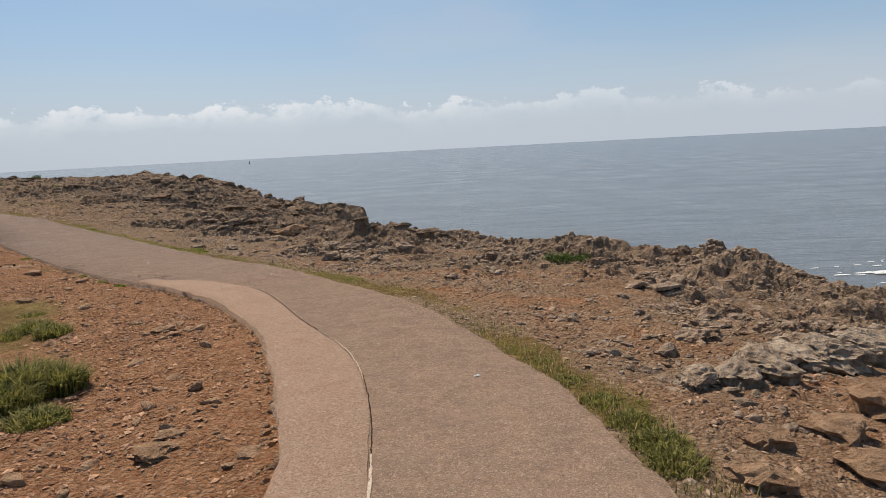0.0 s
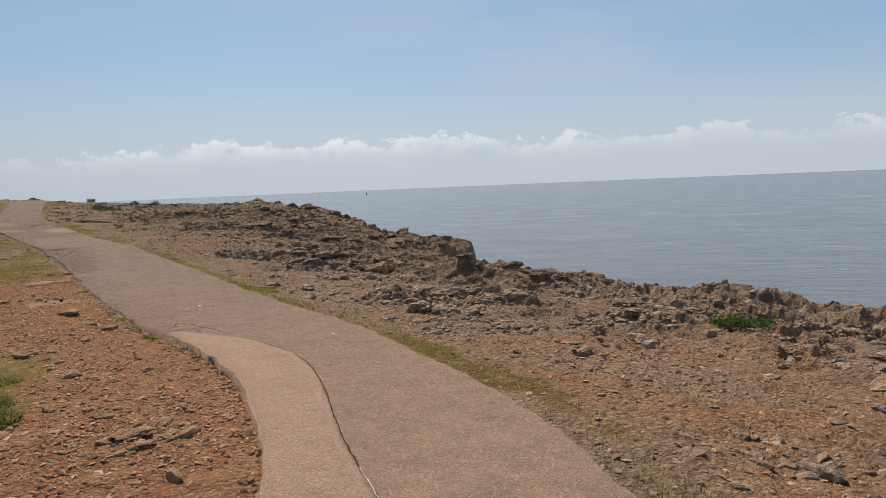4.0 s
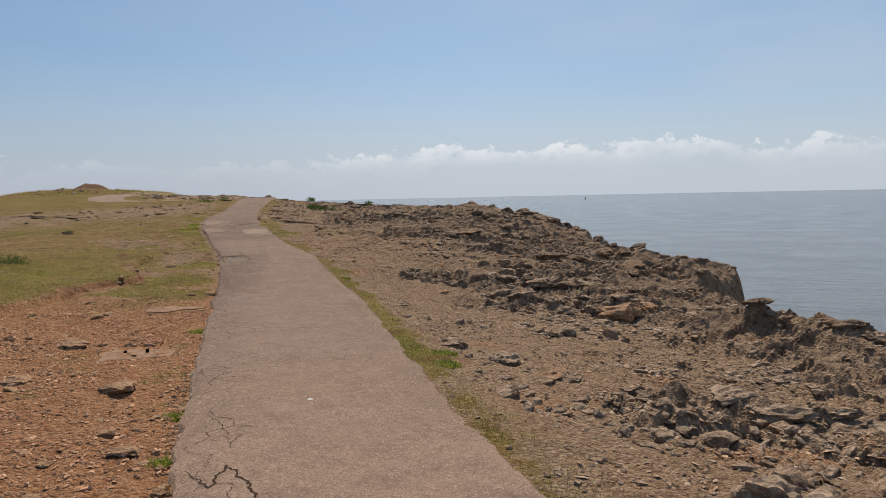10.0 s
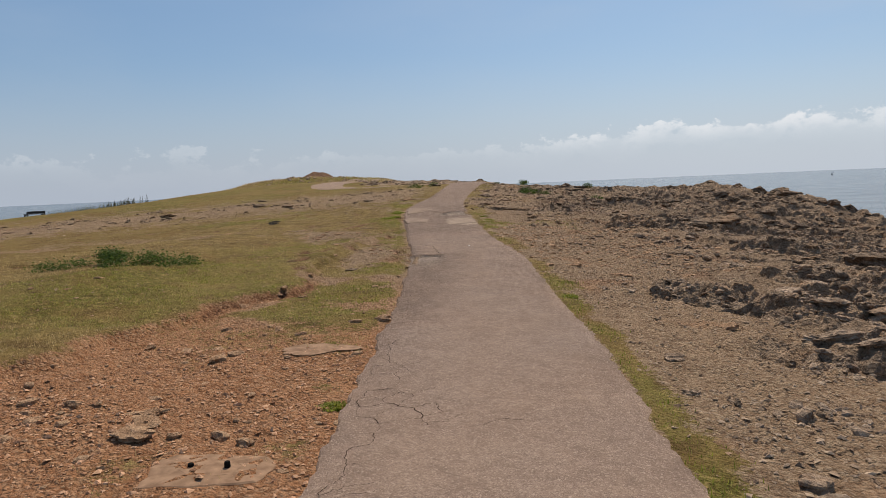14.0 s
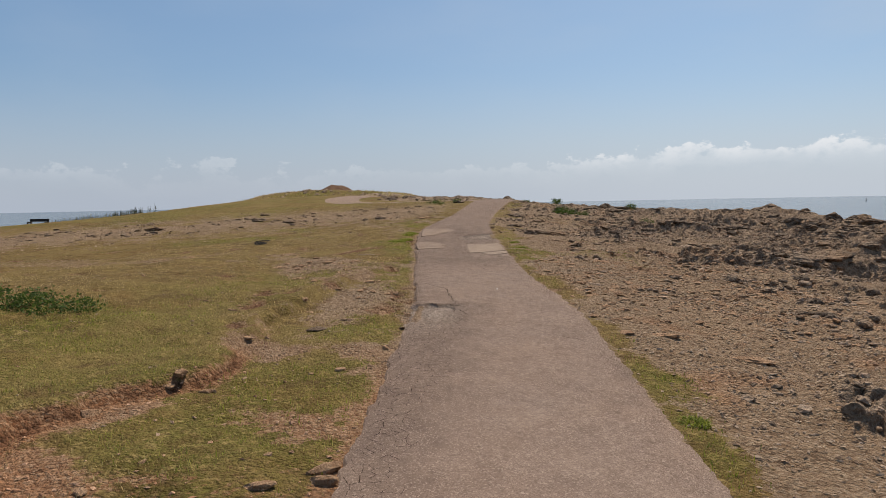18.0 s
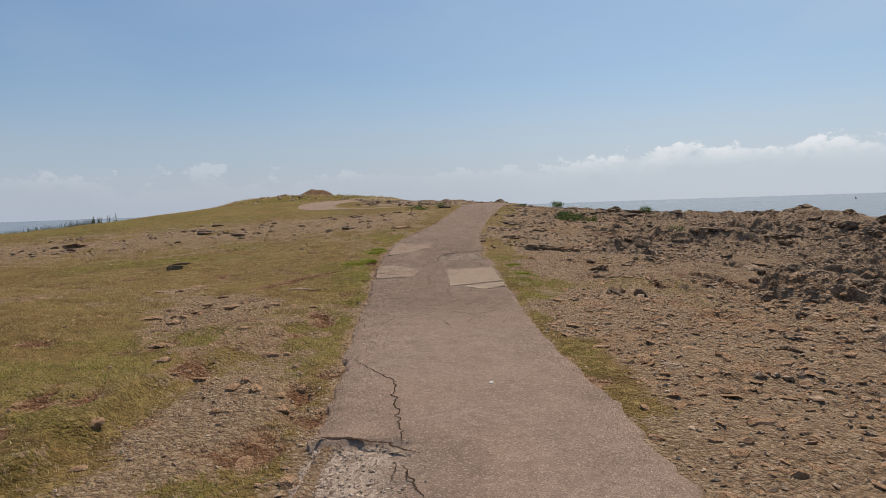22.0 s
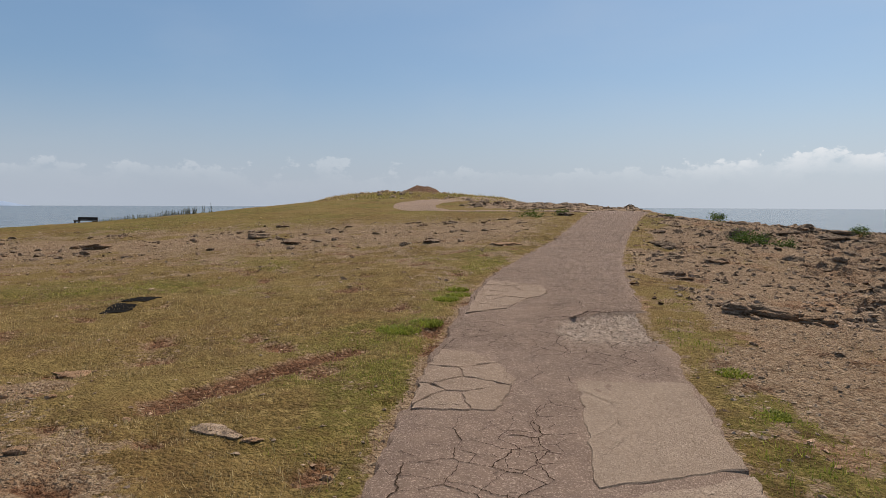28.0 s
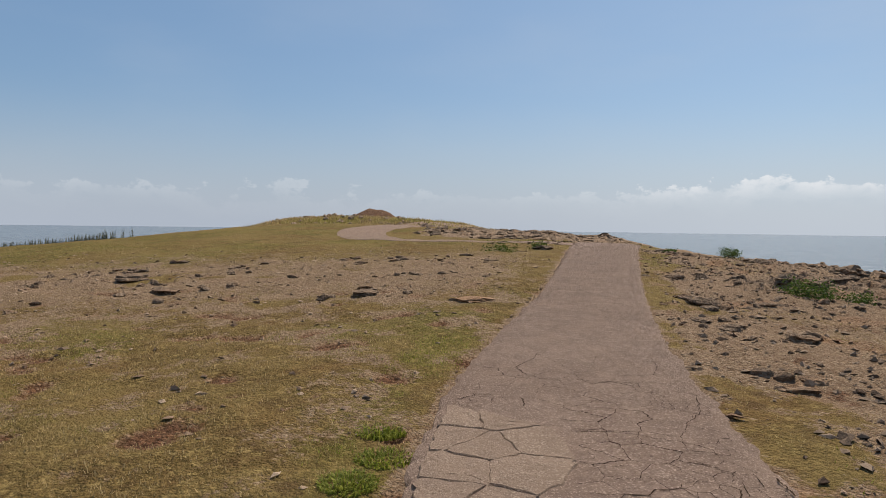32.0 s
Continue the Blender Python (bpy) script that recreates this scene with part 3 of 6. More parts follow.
    h = n.op("ADD", n.op("MULTIPLY", fine, 0.5), n.op("ADD", n.op("MULTIPLY", mid, 0.8), n.op("ADD", n.op("MULTIPLY", dome, -0.55), n.op("ADD", n.op("MULTIPLY", chip, 0.15), n.op("MULTIPLY", small, -0.3)))))
    c = n.mix(1.0, c, n.mix(grass, (0.82, 0.785, 0.735), (0.84, 0.825, 0.73)), "MULTIPLY")
    h = n.op("MULTIPLY", h, n.ramp(grass, 0.2, 0.8, 1.0, 0.8))
    return n.done(c, 0.95, n.bump(h, 0.045, 1.0), 0.06)


def asphalt_material():
    n = Nodes("worn_asphalt")
    warm = n.attr("sandy")
    fine, mid, big = n.noise(190, 4, 0.75), n.noise(4.5, 6, 0.65), n.noise(0.7, 4)
    chips, grit = n.split(n.voronoi(125, 1))[0], n.split(n.voronoi(190, 1))[0]
    c = n.mix(n.ramp(big, 0.35, 0.65), (0.335, 0.234, 0.176), (0.33, 0.243, 0.194))
    c = n.mix(warm, c, (0.37, 0.245, 0.165))
    c = n.mix(n.op("MULTIPLY", n.attr("weathered"), n.ramp(mid, 0.25, 0.6, 0.5, 1.0)), c, (0.20, 0.142, 0.112))
    c = n.mix(n.ramp(mid, 0.42, 0.7, 0, 0.5), c, (0.185, 0.126, 0.096))
    c = n.mix(n.ramp(chips, 0.72, 0.95, 0, 0.6), c, (0.56, 0.43, 0.34))
    c = n.mix(n.ramp(grit, 0.12, 0.34, 0.5, 0), c, (0.10, 0.067, 0.053))
    c = n.mix(n.ramp(n.noise(14, 6, 0.75), 0.48, 0.7, 0, 0.6), c, (0.18, 0.122, 0.095))
    c = n.mix(n.ramp(n.noise(2.2, 6, 0.7), 0.48, 0.68, 0, 0.22), c, (0.40, 0.29, 0.215))
    c = n.mix(n.ramp(n.noise(38, 5, 0.75), 0.5, 0.7, 0, 0.6), c, (0.15, 0.10, 0.08))
    c = n.mix(n.ramp(fine, 0.55, 0.8, 0, 0.5), c, (0.40, 0.31, 0.25))
    c = n.mix(n.attr("gravel"), c, n.mix(n.split(n.voronoi(42, 1))[0], (0.25, 0.185, 0.143), (0.46, 0.365, 0.295)))
    h = n.op("ADD", n.op("MULTIPLY", chips, 0.6), n.op("ADD", n.op("MULTIPLY", fine, 0.4), n.op("MULTIPLY", grit, 0.4)))
    return n.done(c, 0.93, n.bump(h, 0.014, 1.0), 0.1)


def concrete_material(name, low, high):
    n = Nodes(name)
    fine, mid = n.noise(110, 4, 0.75), n.noise(3.5, 6, 0.65)
    chips, grit = n.split(n.voronoi(105, 1))[0], n.split(n.voronoi(150, 1))[0]
    c = n.mix(n.ramp(mid, 0.35, 0.65), low, high)
    c = n.mix(n.ramp(chips, 0.7, 0.95, 0, 0.6), c, (0.55, 0.44, 0.35))
    c = n.mix(n.ramp(grit, 0.1, 0.32, 0.6, 0), c, (0.13, 0.088, 0.064))
    c = n.mix(n.ramp(n.noise(36, 5, 0.75), 0.5, 0.7, 0, 0.5), c, (0.17, 0.12, 0.09))
    c = n.mix(n.ramp(n.noise(11, 6, 0.75), 0.5, 0.72, 0, 0.4), c, low)
    c = n.mix(n.ramp(mid, 0.55, 0.75, 0, 0.5), c, (0.20, 0.14, 0.10))
    c = n.mix(n.ramp(n.random(), 0, 1, 0.0, 0.5), c, low)
    h = n.op("ADD", n.op("MULTIPLY", chips, 0.5), n.op("ADD", fine, mid))
    return n.done(c, 0.92, n.bump(h, 0.012, 0.9), 0.12)


def rock_material(name="limestone", low=(0.14, 0.092, 0.062), high=(0.50, 0.365, 0.258), light=(0.49, 0.41, 0.325)):
    n = Nodes(name)
    fine, mid, big = n.noise(34, 6, 0.75), n.noise(7, 6, 0.7), n.noise(1.4, 4)
    pit = n.voronoi(20)
    c = n.mix(n.ramp(mid, 0.36, 0.66), low, high)
    c = n.mix(n.ramp(big, 0.5, 0.66, 0, 0.45), c, (0.31, 0.17, 0.082))
    c = n.mix(n.ramp(fine, 0.5, 0.7, 0, 0.65), c, light)
    # pit floors are painted dark, as shade in the hollows of the bump
    c = n.mix(n.ramp(pit, 0.0, 0.35, 0.5, 0), c, (0.075, 0.053, 0.038))
    c = n.mix(n.ramp(n.random(), 0, 1, 0, 0.3), c, (0.23, 0.155, 0.10))
    h = n.op("ADD", n.op("MULTIPLY", mid, 1.0), n.op("ADD", n.op("MULTIPLY", fine, 0.5), n.op("MULTIPLY", pit, 0.6)))
    return n.done(c, 0.93, n.bump(h, 0.05, 1.0), 0.12)


def tan_stone_material():
    n = Nodes("tan_stone")
    fine, mid = n.noise(40, 6, 0.75), n.noise(9, 6, 0.7)
    c = n.mix(n.ramp(mid, 0.35, 0.66), (0.24, 0.135, 0.075), (0.50, 0.32, 0.195))
    c = n.mix(n.ramp(fine, 0.5, 0.7, 0, 0.6), c, (0.53, 0.38, 0.25))
    c = n.mix(n.ramp(n.random(), 0, 1, 0, 0.4), c, (0.30, 0.18, 0.105))
    return n.done(c, 0.93, n.bump(n.op("ADD", fine, n.op("MULTIPLY", mid, 2)), 0.03, 1.0), 0.1)


def pebble_material(name="loose_stones", low=(0.16, 0.105, 0.07), high=(0.42, 0.315, 0.225)):
    n = Nodes(name)
    i = n.island()
    red = n.attr("red")
    c = n.mix(n.ramp(i, 0, 1), low, high)
    d = n.mix(n.ramp(i, 0, 1), (0.27, 0.135, 0.074), (0.54, 0.325, 0.20))
    return n.done(n.mix(red, c, d), 0.95, n.bump(n.noise(60, 4), 0.01, 0.8), 0.1)


def leaf_material(name, a, b, through=0.45, lush=None):
    """Blades and leaves, which let part of the light through."""
    n = Nodes(name)
    c = n.mix(n.ramp(n.island(), 0, 1), a, b)
    if lush:
        c = n.mix(n.ramp(n.attr("lush"), 0.3, 0.9, 0, 0.7), c, n.mix(n.ramp(n.island(), 0, 1), *lush))
    n.done(c, 0.7, None, 0.2)
    tr, mx = n.t.nodes.new("ShaderNodeBsdfTranslucent"), n.t.nodes.new("ShaderNodeMixShader")
    n.t.links.new(c, tr.inputs[0])
    mx.inputs[0].default_value = through
    n.t.links.new(n.b.outputs[0], mx.inputs[1])
    n.t.links.new(tr.outputs[0], mx.inputs[2])
    n.t.links.new(mx.outputs[0], n.t.nodes["Material Output"].inputs[0])


def sea_material():
    n = Nodes("sea_water")
    big, mid = n.noise(0.006, 4), n.noise(0.05, 4)
    near = n.attr("shallow")
    c = n.mix(n.ramp(big, 0.35, 0.65), (0.112, 0.116, 0.116), (0.13, 0.132, 0.128))
    c = n.mix(n.ramp(n.op("ADD", near, n.ramp(n.noise(0.03, 5), 0.2, 0.8, -0.35, 0.35)), 0.3, 0.8), c, (0.21, 0.178, 0.145))
    streak = n.t.nodes.new("ShaderNodeMapping")
    n.t.links.new(n.geo.outputs["Position"], streak.inputs[0])
    streak.inputs["Scale"].default_value = (0.35, 1.0, 1.0)
    streak.inputs["Rotation"].default_value = (0, 0, 0.25)
    w1, w2, w3 = n.noise(0.22, 5, 0.6, streak.outputs[0]), n.noise(0.9, 4, 0.6, streak.outputs[0]), n.noise(0.04, 3, 0.5, streak.outputs[0])
    h = n.op("ADD", n.op("MULTIPLY", w1, 2.4), n.op("ADD", n.op("MULTIPLY", w2, 0.7), n.op("MULTIPLY", w3, 6)))
    return n.done(c, n.ramp(mid, 0.3, 0.7, 0.17, 0.25), n.bump(h, 0.2, 1.0), 0.35)


def plain(name, a, b, scale=20.0, rough=0.8, spec=0.2, island=False):
    n = Nodes(name)
    c = n.mix(n.ramp(n.noise(scale, 4), 0.3, 0.7), a, b)
    if island:
        c = n.mix(n.ramp(n.island(), 0, 1), a, b)
    return n.done(c, rough, None, spec)


ground_material(), asphalt_material(), concrete_material("sandy_concrete", (0.35, 0.222, 0.15), (0.43, 0.285, 0.20)), concrete_material("worn_concrete", (0.27, 0.20, 0.15), (0.375, 0.285, 0.218)), concrete_material("stained_concrete", (0.245, 0.175, 0.13), (0.325, 0.238, 0.178)), rock_material(), rock_material("dark_limestone", (0.066, 0.044, 0.031), (0.30, 0.213, 0.145), (0.37, 0.30, 0.23)), rock_material("pale_limestone", (0.23, 0.16, 0.11), (0.54, 0.43, 0.32), (0.62, 0.53, 0.42)), pebble_material(), pebble_material("chippings", (0.22, 0.163, 0.125), (0.46, 0.365, 0.295)), pebble_material("dark_chips", (0.09, 0.06, 0.042), (0.31, 0.23, 0.165)), tan_stone_material(), sea_material()
plain("crack_soil_shade", (0.028, 0.018, 0.012), (0.06, 0.038, 0.026), 30, 0.97, 0.05)
plain("sea_foam", (0.62, 0.62, 0.60), (0.8, 0.8, 0.79), 3)
leaf_material("dry_grass", (0.20, 0.135, 0.06), (0.64, 0.49, 0.25), 0.5, ((0.15, 0.16, 0.026), (0.42, 0.385, 0.085)))
leaf_material("green_grass", (0.10, 0.135, 0.018), (0.33, 0.34, 0.062), 0.5)
leaf_material("tussock_grass", (0.06, 0.075, 0.016), (0.34, 0.30, 0.085), 0.45)
leaf_material("bush_leaf", (0.032, 0.06, 0.012), (0.105, 0.15, 0.032))


# ---- building helpers ----
def link(name, verts, faces, material, parent=None, label="", smooth_faces=False):
    me = bpy.data.meshes.new(name)
    verts, faces = np.asarray(verts, np.float32), np.asarray(faces, np.int32)
    me.vertices.add(len(verts))
    me.vertices.foreach_set("co", verts.ravel())
    k = faces.shape[1]
    me.loops.add(faces.size)
    me.loops.foreach_set("vertex_index", faces.ravel())
    me.polygons.add(len(faces))
    me.polygons.foreach_set("loop_start", np.arange(0, faces.size, k, dtype=np.int32))
    me.polygons.foreach_set("use_smooth", np.full(len(faces), smooth_faces))
    me.update(calc_edges=True)
    me.materials.append(MATS[material])
    ob = new(name, me)
    if parent:
        ob.parent = parent
    if label:
        ob["label"] = label
    return ob


def part(name, bm, material, parent=None, label=""):
    me = bpy.data.meshes.new(name)
    bm.to_mesh(me)
    bm.free()
    me.materials.append(MATS[material])
    ob = new(name, me)
    if parent:
        ob.parent = parent
    if label:
        ob["label"] = label
    return ob


def grid_faces(nu, nv):
    """Quads of a grid, wound so that they face up (u, v is a left-handed pair)."""
    i = np.arange((nu - 1) * nv).reshape(nu - 1, nv)[:, :-1].ravel()
    return np.stack([i, i + 1, i + nv + 1, i + nv], 1)


def vertex_data(ob, name, values):
    a = ob.data.attributes.new(name, "FLOAT", "POINT")
    a.data.foreach_set("value", np.asarray(values, np.float32).ravel())


def vertex_colour(ob, name, r, g, b):
    a = ob.data.attributes.new(name, "FLOAT_COLOR", "POINT")
    a.data.foreach_set("color", np.stack([r, g, b, np.ones_like(r)], -1).astype(np.float32).ravel())


def at_uv(u, v, z):
    x, y = world_xy(np.asarray(u), np.asarray(v))
    return np.stack([x, y, np.broadcast_to(z, x.shape)], -1)


# ---- ground ----
def build_ground():
    u, v, z = MESH_U, MESH_V, LEVEL
    faces = grid_faces(len(NET_U), len(NET_V))
    ob = link("ground", at_uv(u, v, z).reshape(-1, 3), faces, "ground", smooth_faces=True)
    rock, red, grass, lush, worn = SHARES
    over = v - cliff_v(u, v)
    rock = np.maximum(rock, smooth(-1.2, 0.2, over))
    grass = grass * smooth(0, -2, over)
    # broken stone is angular, soil and turf are not
    ob.data.polygons.foreach_set("use_smooth", (rock.ravel()[faces[:, 0]] < 0.3) | (u.ravel()[faces[:, 0]] > 54))
    vertex_colour(ob, "kinds", rock.ravel(), red.ravel(), grass.ravel())
    vertex_data(ob, "lush", lush)
    vertex_data(ob, "worn", worn)
    return tagged(ob, "red stony soil, dry turf and weathered limestone on a headland", "ground", kind="structure")


ground = build_ground()


# ---- sea ----
def build_sea():
    r = np.concatenate([[0.0], np.geomspace(20, 4800, 60)])
    a = np.linspace(0, 2 * np.pi, 181)[:-1]
    rr, aa = np.meshgrid(r, a, indexing="ij")
    x, y = rr * np.cos(aa), rr * np.sin(aa)
    n = len(a)
    i = np.arange((len(r) - 1) * n).reshape(len(r) - 1, n)
    j = np.roll(i, -1, 1)
    faces = np.stack([i.ravel(), i.ravel() + n, j.ravel() + n, j.ravel()], 1)
    ob = link("water", np.stack([x, y, np.full_like(x, SEA)], -1).reshape(-1, 3), faces, "sea_water", smooth_faces=True)
    u, v = -0.7 * x + 0.714 * y, 0.714 * x + 0.7 * y
    vertex_data(ob, "shallow", smooth(150, 60, v) * smooth(40, -20, u))
    return tagged(ob, "grey-blue sea rippled by a light breeze", "sea", kind="structure")


water = build_sea()

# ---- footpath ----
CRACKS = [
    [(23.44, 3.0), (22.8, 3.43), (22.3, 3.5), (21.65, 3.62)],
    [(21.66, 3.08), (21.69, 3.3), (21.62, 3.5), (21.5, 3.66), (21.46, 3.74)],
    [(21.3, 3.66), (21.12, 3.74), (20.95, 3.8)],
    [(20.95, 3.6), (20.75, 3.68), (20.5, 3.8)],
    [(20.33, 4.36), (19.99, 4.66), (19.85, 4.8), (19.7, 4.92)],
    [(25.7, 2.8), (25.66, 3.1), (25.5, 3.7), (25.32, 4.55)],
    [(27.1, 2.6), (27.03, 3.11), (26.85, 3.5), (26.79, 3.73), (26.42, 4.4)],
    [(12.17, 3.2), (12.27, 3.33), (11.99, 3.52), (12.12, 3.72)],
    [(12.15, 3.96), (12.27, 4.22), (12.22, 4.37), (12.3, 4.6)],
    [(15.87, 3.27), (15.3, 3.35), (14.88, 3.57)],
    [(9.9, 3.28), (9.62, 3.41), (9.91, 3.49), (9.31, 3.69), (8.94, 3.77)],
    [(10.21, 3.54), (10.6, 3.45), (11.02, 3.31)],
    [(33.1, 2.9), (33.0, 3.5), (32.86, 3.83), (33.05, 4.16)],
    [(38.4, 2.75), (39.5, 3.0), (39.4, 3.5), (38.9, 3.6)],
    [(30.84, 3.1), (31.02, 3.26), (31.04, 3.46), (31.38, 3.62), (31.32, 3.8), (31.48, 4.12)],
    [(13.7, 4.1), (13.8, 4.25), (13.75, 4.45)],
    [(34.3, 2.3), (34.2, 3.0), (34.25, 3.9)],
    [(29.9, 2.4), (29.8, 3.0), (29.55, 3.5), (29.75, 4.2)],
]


def slabbed(u, v):
    """Where concrete patches lie on the asphalt."""
    return ((u > 27.0) & (u < 29.0) & (v > 3.5)) | ((u > 30.95) & (u < 33.45) & (v < 3.1)) | ((u > 27.9) & (u < 29.55) & (v < 3.15))


def crumbled(u, v):
    """Where the asphalt has broken away to loose chippings."""
    n = 0.12 * fbm(u * 3, v * 3, 3, 46)
    a = smooth(21.68, 21.60, u + 0.6 * n) * smooth(19.9, 21.2, u + n) * smooth(3.86, 3.40, v + 1.5 * n)
    front = np.interp(v, [3.1, 3.3, 3.53, 3.8, 4.3], [30.6, 30.9, 31.1, 31.4, 31.6])
    b = smooth(0.03, -0.03, u - front + 0.3 * n) * smooth(29.7, 30.5, u + n) * smooth(3.25, 3.5, v + n)
    return np.maximum(a, b)


def path_z(u, v):
    return lie(u, v) + 0.03 + 0.012 * fbm(u * 0.7, v * 0.7, 3, 55)


def path_top(u, v):
    """The asphalt's face with its small unevenness."""
    return path_z(u, v) + 0.003 * fbm(u * 7, v * 7, 3, 56)


def ribbon(left, right, counts, across):
    def resample(points):
        p = np.array([points[0], *points, points[-1]], float)
        out = []
        for k in range(1, len(p) - 2):
            a, b, c, d = p[k - 1:k + 3]
            t = np.linspace(0, 1, counts[k - 1], endpoint=False)[:, None]
            out.append(0.5 * (2 * b + (c - a) * t + (2 * a - 5 * b + 4 * c - d) * t * t + (3 * b - a - 3 * c + d) * t ** 3))
        return np.vstack(out + [p[-1:]])

    return resample(left), resample(right), np.concatenate([[0, 0], np.linspace(0, 1, across), [1, 1]])


def build_path():
    counts = []
    for k in range(len(LEFT) - 1):
        m = np.hypot(*(np.array(LEFT[k + 1]) + RIGHT[k + 1] - np.array(LEFT[k]) - RIGHT[k])) / 2
        counts.append(max(4, int(m / (0.028 if 8 < LEFT[k][0] < 34 else 0.05 if LEFT[k][0] > 2 else 0.12))))
    left, right, w = ribbon(LEFT, RIGHT, counts, 78)
    mid = (left[:, 0] + right[:, 0]) / 2
    zero = np.zeros_like(mid)
    jag_l = 0.030 * fbm(mid * 1.7, zero, 4, 51, 0.65) + 0.010 * fbm(mid * 7, zero, 3, 52)
    jag_r = 0.026 * fbm(mid * 1.5, zero + 9, 4, 53, 0.65) + 0.010 * fbm(mid * 7, zero + 9, 3, 54)
    ww = w[None, :] + np.clip(1 - 4 * w, 0, 1)[None, :] * jag_l[:, None] + np.clip(4 * w - 3, 0, 1)[None, :] * jag_r[:, None]
    ww[:, 0] -= 0.035
    ww[:, -1] += 0.03
    u = left[:, :1] * (1 - ww) + right[:, :1] * ww
    v = left[:, 1:] * (1 - ww) + right[:, 1:] * ww
    g = crumbled(u, v)
    z = path_top(u, v) - 0.042 * g + 0.012 * g * fbm(u * 14, v * 14, 2, 57)
    edge = np.minimum(w, 1 - w)[None, :]
    z = z - 0.02 * np.exp(-edge * 30)
    z[:, 0] -= 0.20
    z[:, -1] -= 0.20
    ob = link("path", at_uv(u, v, z).reshape(-1, 3), grid_faces(len(left), len(w)), "worn_asphalt", smooth_faces=True)
    vertex_data(ob, "gravel", g)
    rim = np.minimum((v - left[:, 1:]), (right[:, 1:] - v))
    border = np.exp(-np.maximum(rim, 0) / 0.22) * (0.45 + 0.6 * fbm(u * 1.1, v * 1.1, 3, 60)) * smooth(8, 12, u)
    patch = smooth(0.75, 0.35, v - left_v(u) + 0.25 * fbm(u * 2, v * 2, 3, 61) - 0.09 * (u - 17)) * smooth(16.2, 17.2, u) * smooth(22, 21.4, u)
    vertex_data(ob, "weathered", np.clip(np.maximum(np.maximum(border, 0.8 * patch), 0.75 * smooth(24.8, 25.8, u + 0.4 * fbm(u, v, 3, 62))), 0, 1))
    vertex_data(ob, "sandy", smooth(16, 5, u + 2 * fbm(u * 0.4, v * 0.4, 3, 58)))
    return tagged(ob, "worn pinkish-grey asphalt footpath, cracked and crumbling at its borders", "footpath", kind="structure")


path = build_path()


def build_far_path():
    """Where the path swings round the foot of the knoll."""
    mids = [(49.4, 4.4), (50.5, 2.4), (51.7, 0.3), (52.5, -2.0), (54.0, -4.0), (57.6, -5.5), (61.5, -6.1), (65.2, -5.7), (69.2, -4.5), (73.0, -2.2), (78, 0.0)]
    p = np.array(mids, float)
    t = np.gradient(p, axis=0)
    t /= np.linalg.norm(t, axis=1)[:, None]
    side = np.stack([-t[:, 1], t[:, 0]], 1)
    half = np.array([0.7, 0.6, 0.55, 0.7, 0.9, 1.1, 1.2, 1.2, 1.0, 0.9, 0.9])[:, None]
    left, right, w = ribbon([tuple(q) for q in p + side * half], [tuple(q) for q in p - side * half], [10] * (len(p) - 1), 10)
    u = left[:, :1] * (1 - w) + right[:, :1] * w
    v = left[:, 1:] * (1 - w) + right[:, 1:] * w
    z = ground_z(u, v) + 0.012
    z[:, 0] -= 0.10
    z[:, -1] -= 0.10
    faces = grid_faces(len(left), len(w))[:, ::-1]
    ob = link("path", at_uv(u, v, z).reshape(-1, 3), faces, "worn_asphalt", smooth_faces=True)
    vertex_data(ob, "gravel", np.zeros(u.size))
    vertex_data(ob, "sandy", np.full(u.size, 0.3))
    vertex_data(ob, "weathered", np.full(u.size, 0.25))
    return tagged(ob, "pale asphalt path looping round the foot of the grassy knoll", "footpath", kind="structure")


build_far_path()


def clip_poly(poly, px, py, nx, ny):
    """The part of a polygon on the near side of a line."""
    out = []
    for k in range(len(poly)):
        a, b = poly[k], poly[(k + 1) % len(poly)]
        da, db = (a[0] - px) * nx + (a[1] - py) * ny, (b[0] - px) * nx + (b[1] - py) * ny
        if da <= 0:
            out.append(a)
        if da * db < 0:
            f = da / (da - db)
            out.append((a[0] + f * (b[0] - a[0]), a[1] + f * (b[1] - a[1])))
    return out


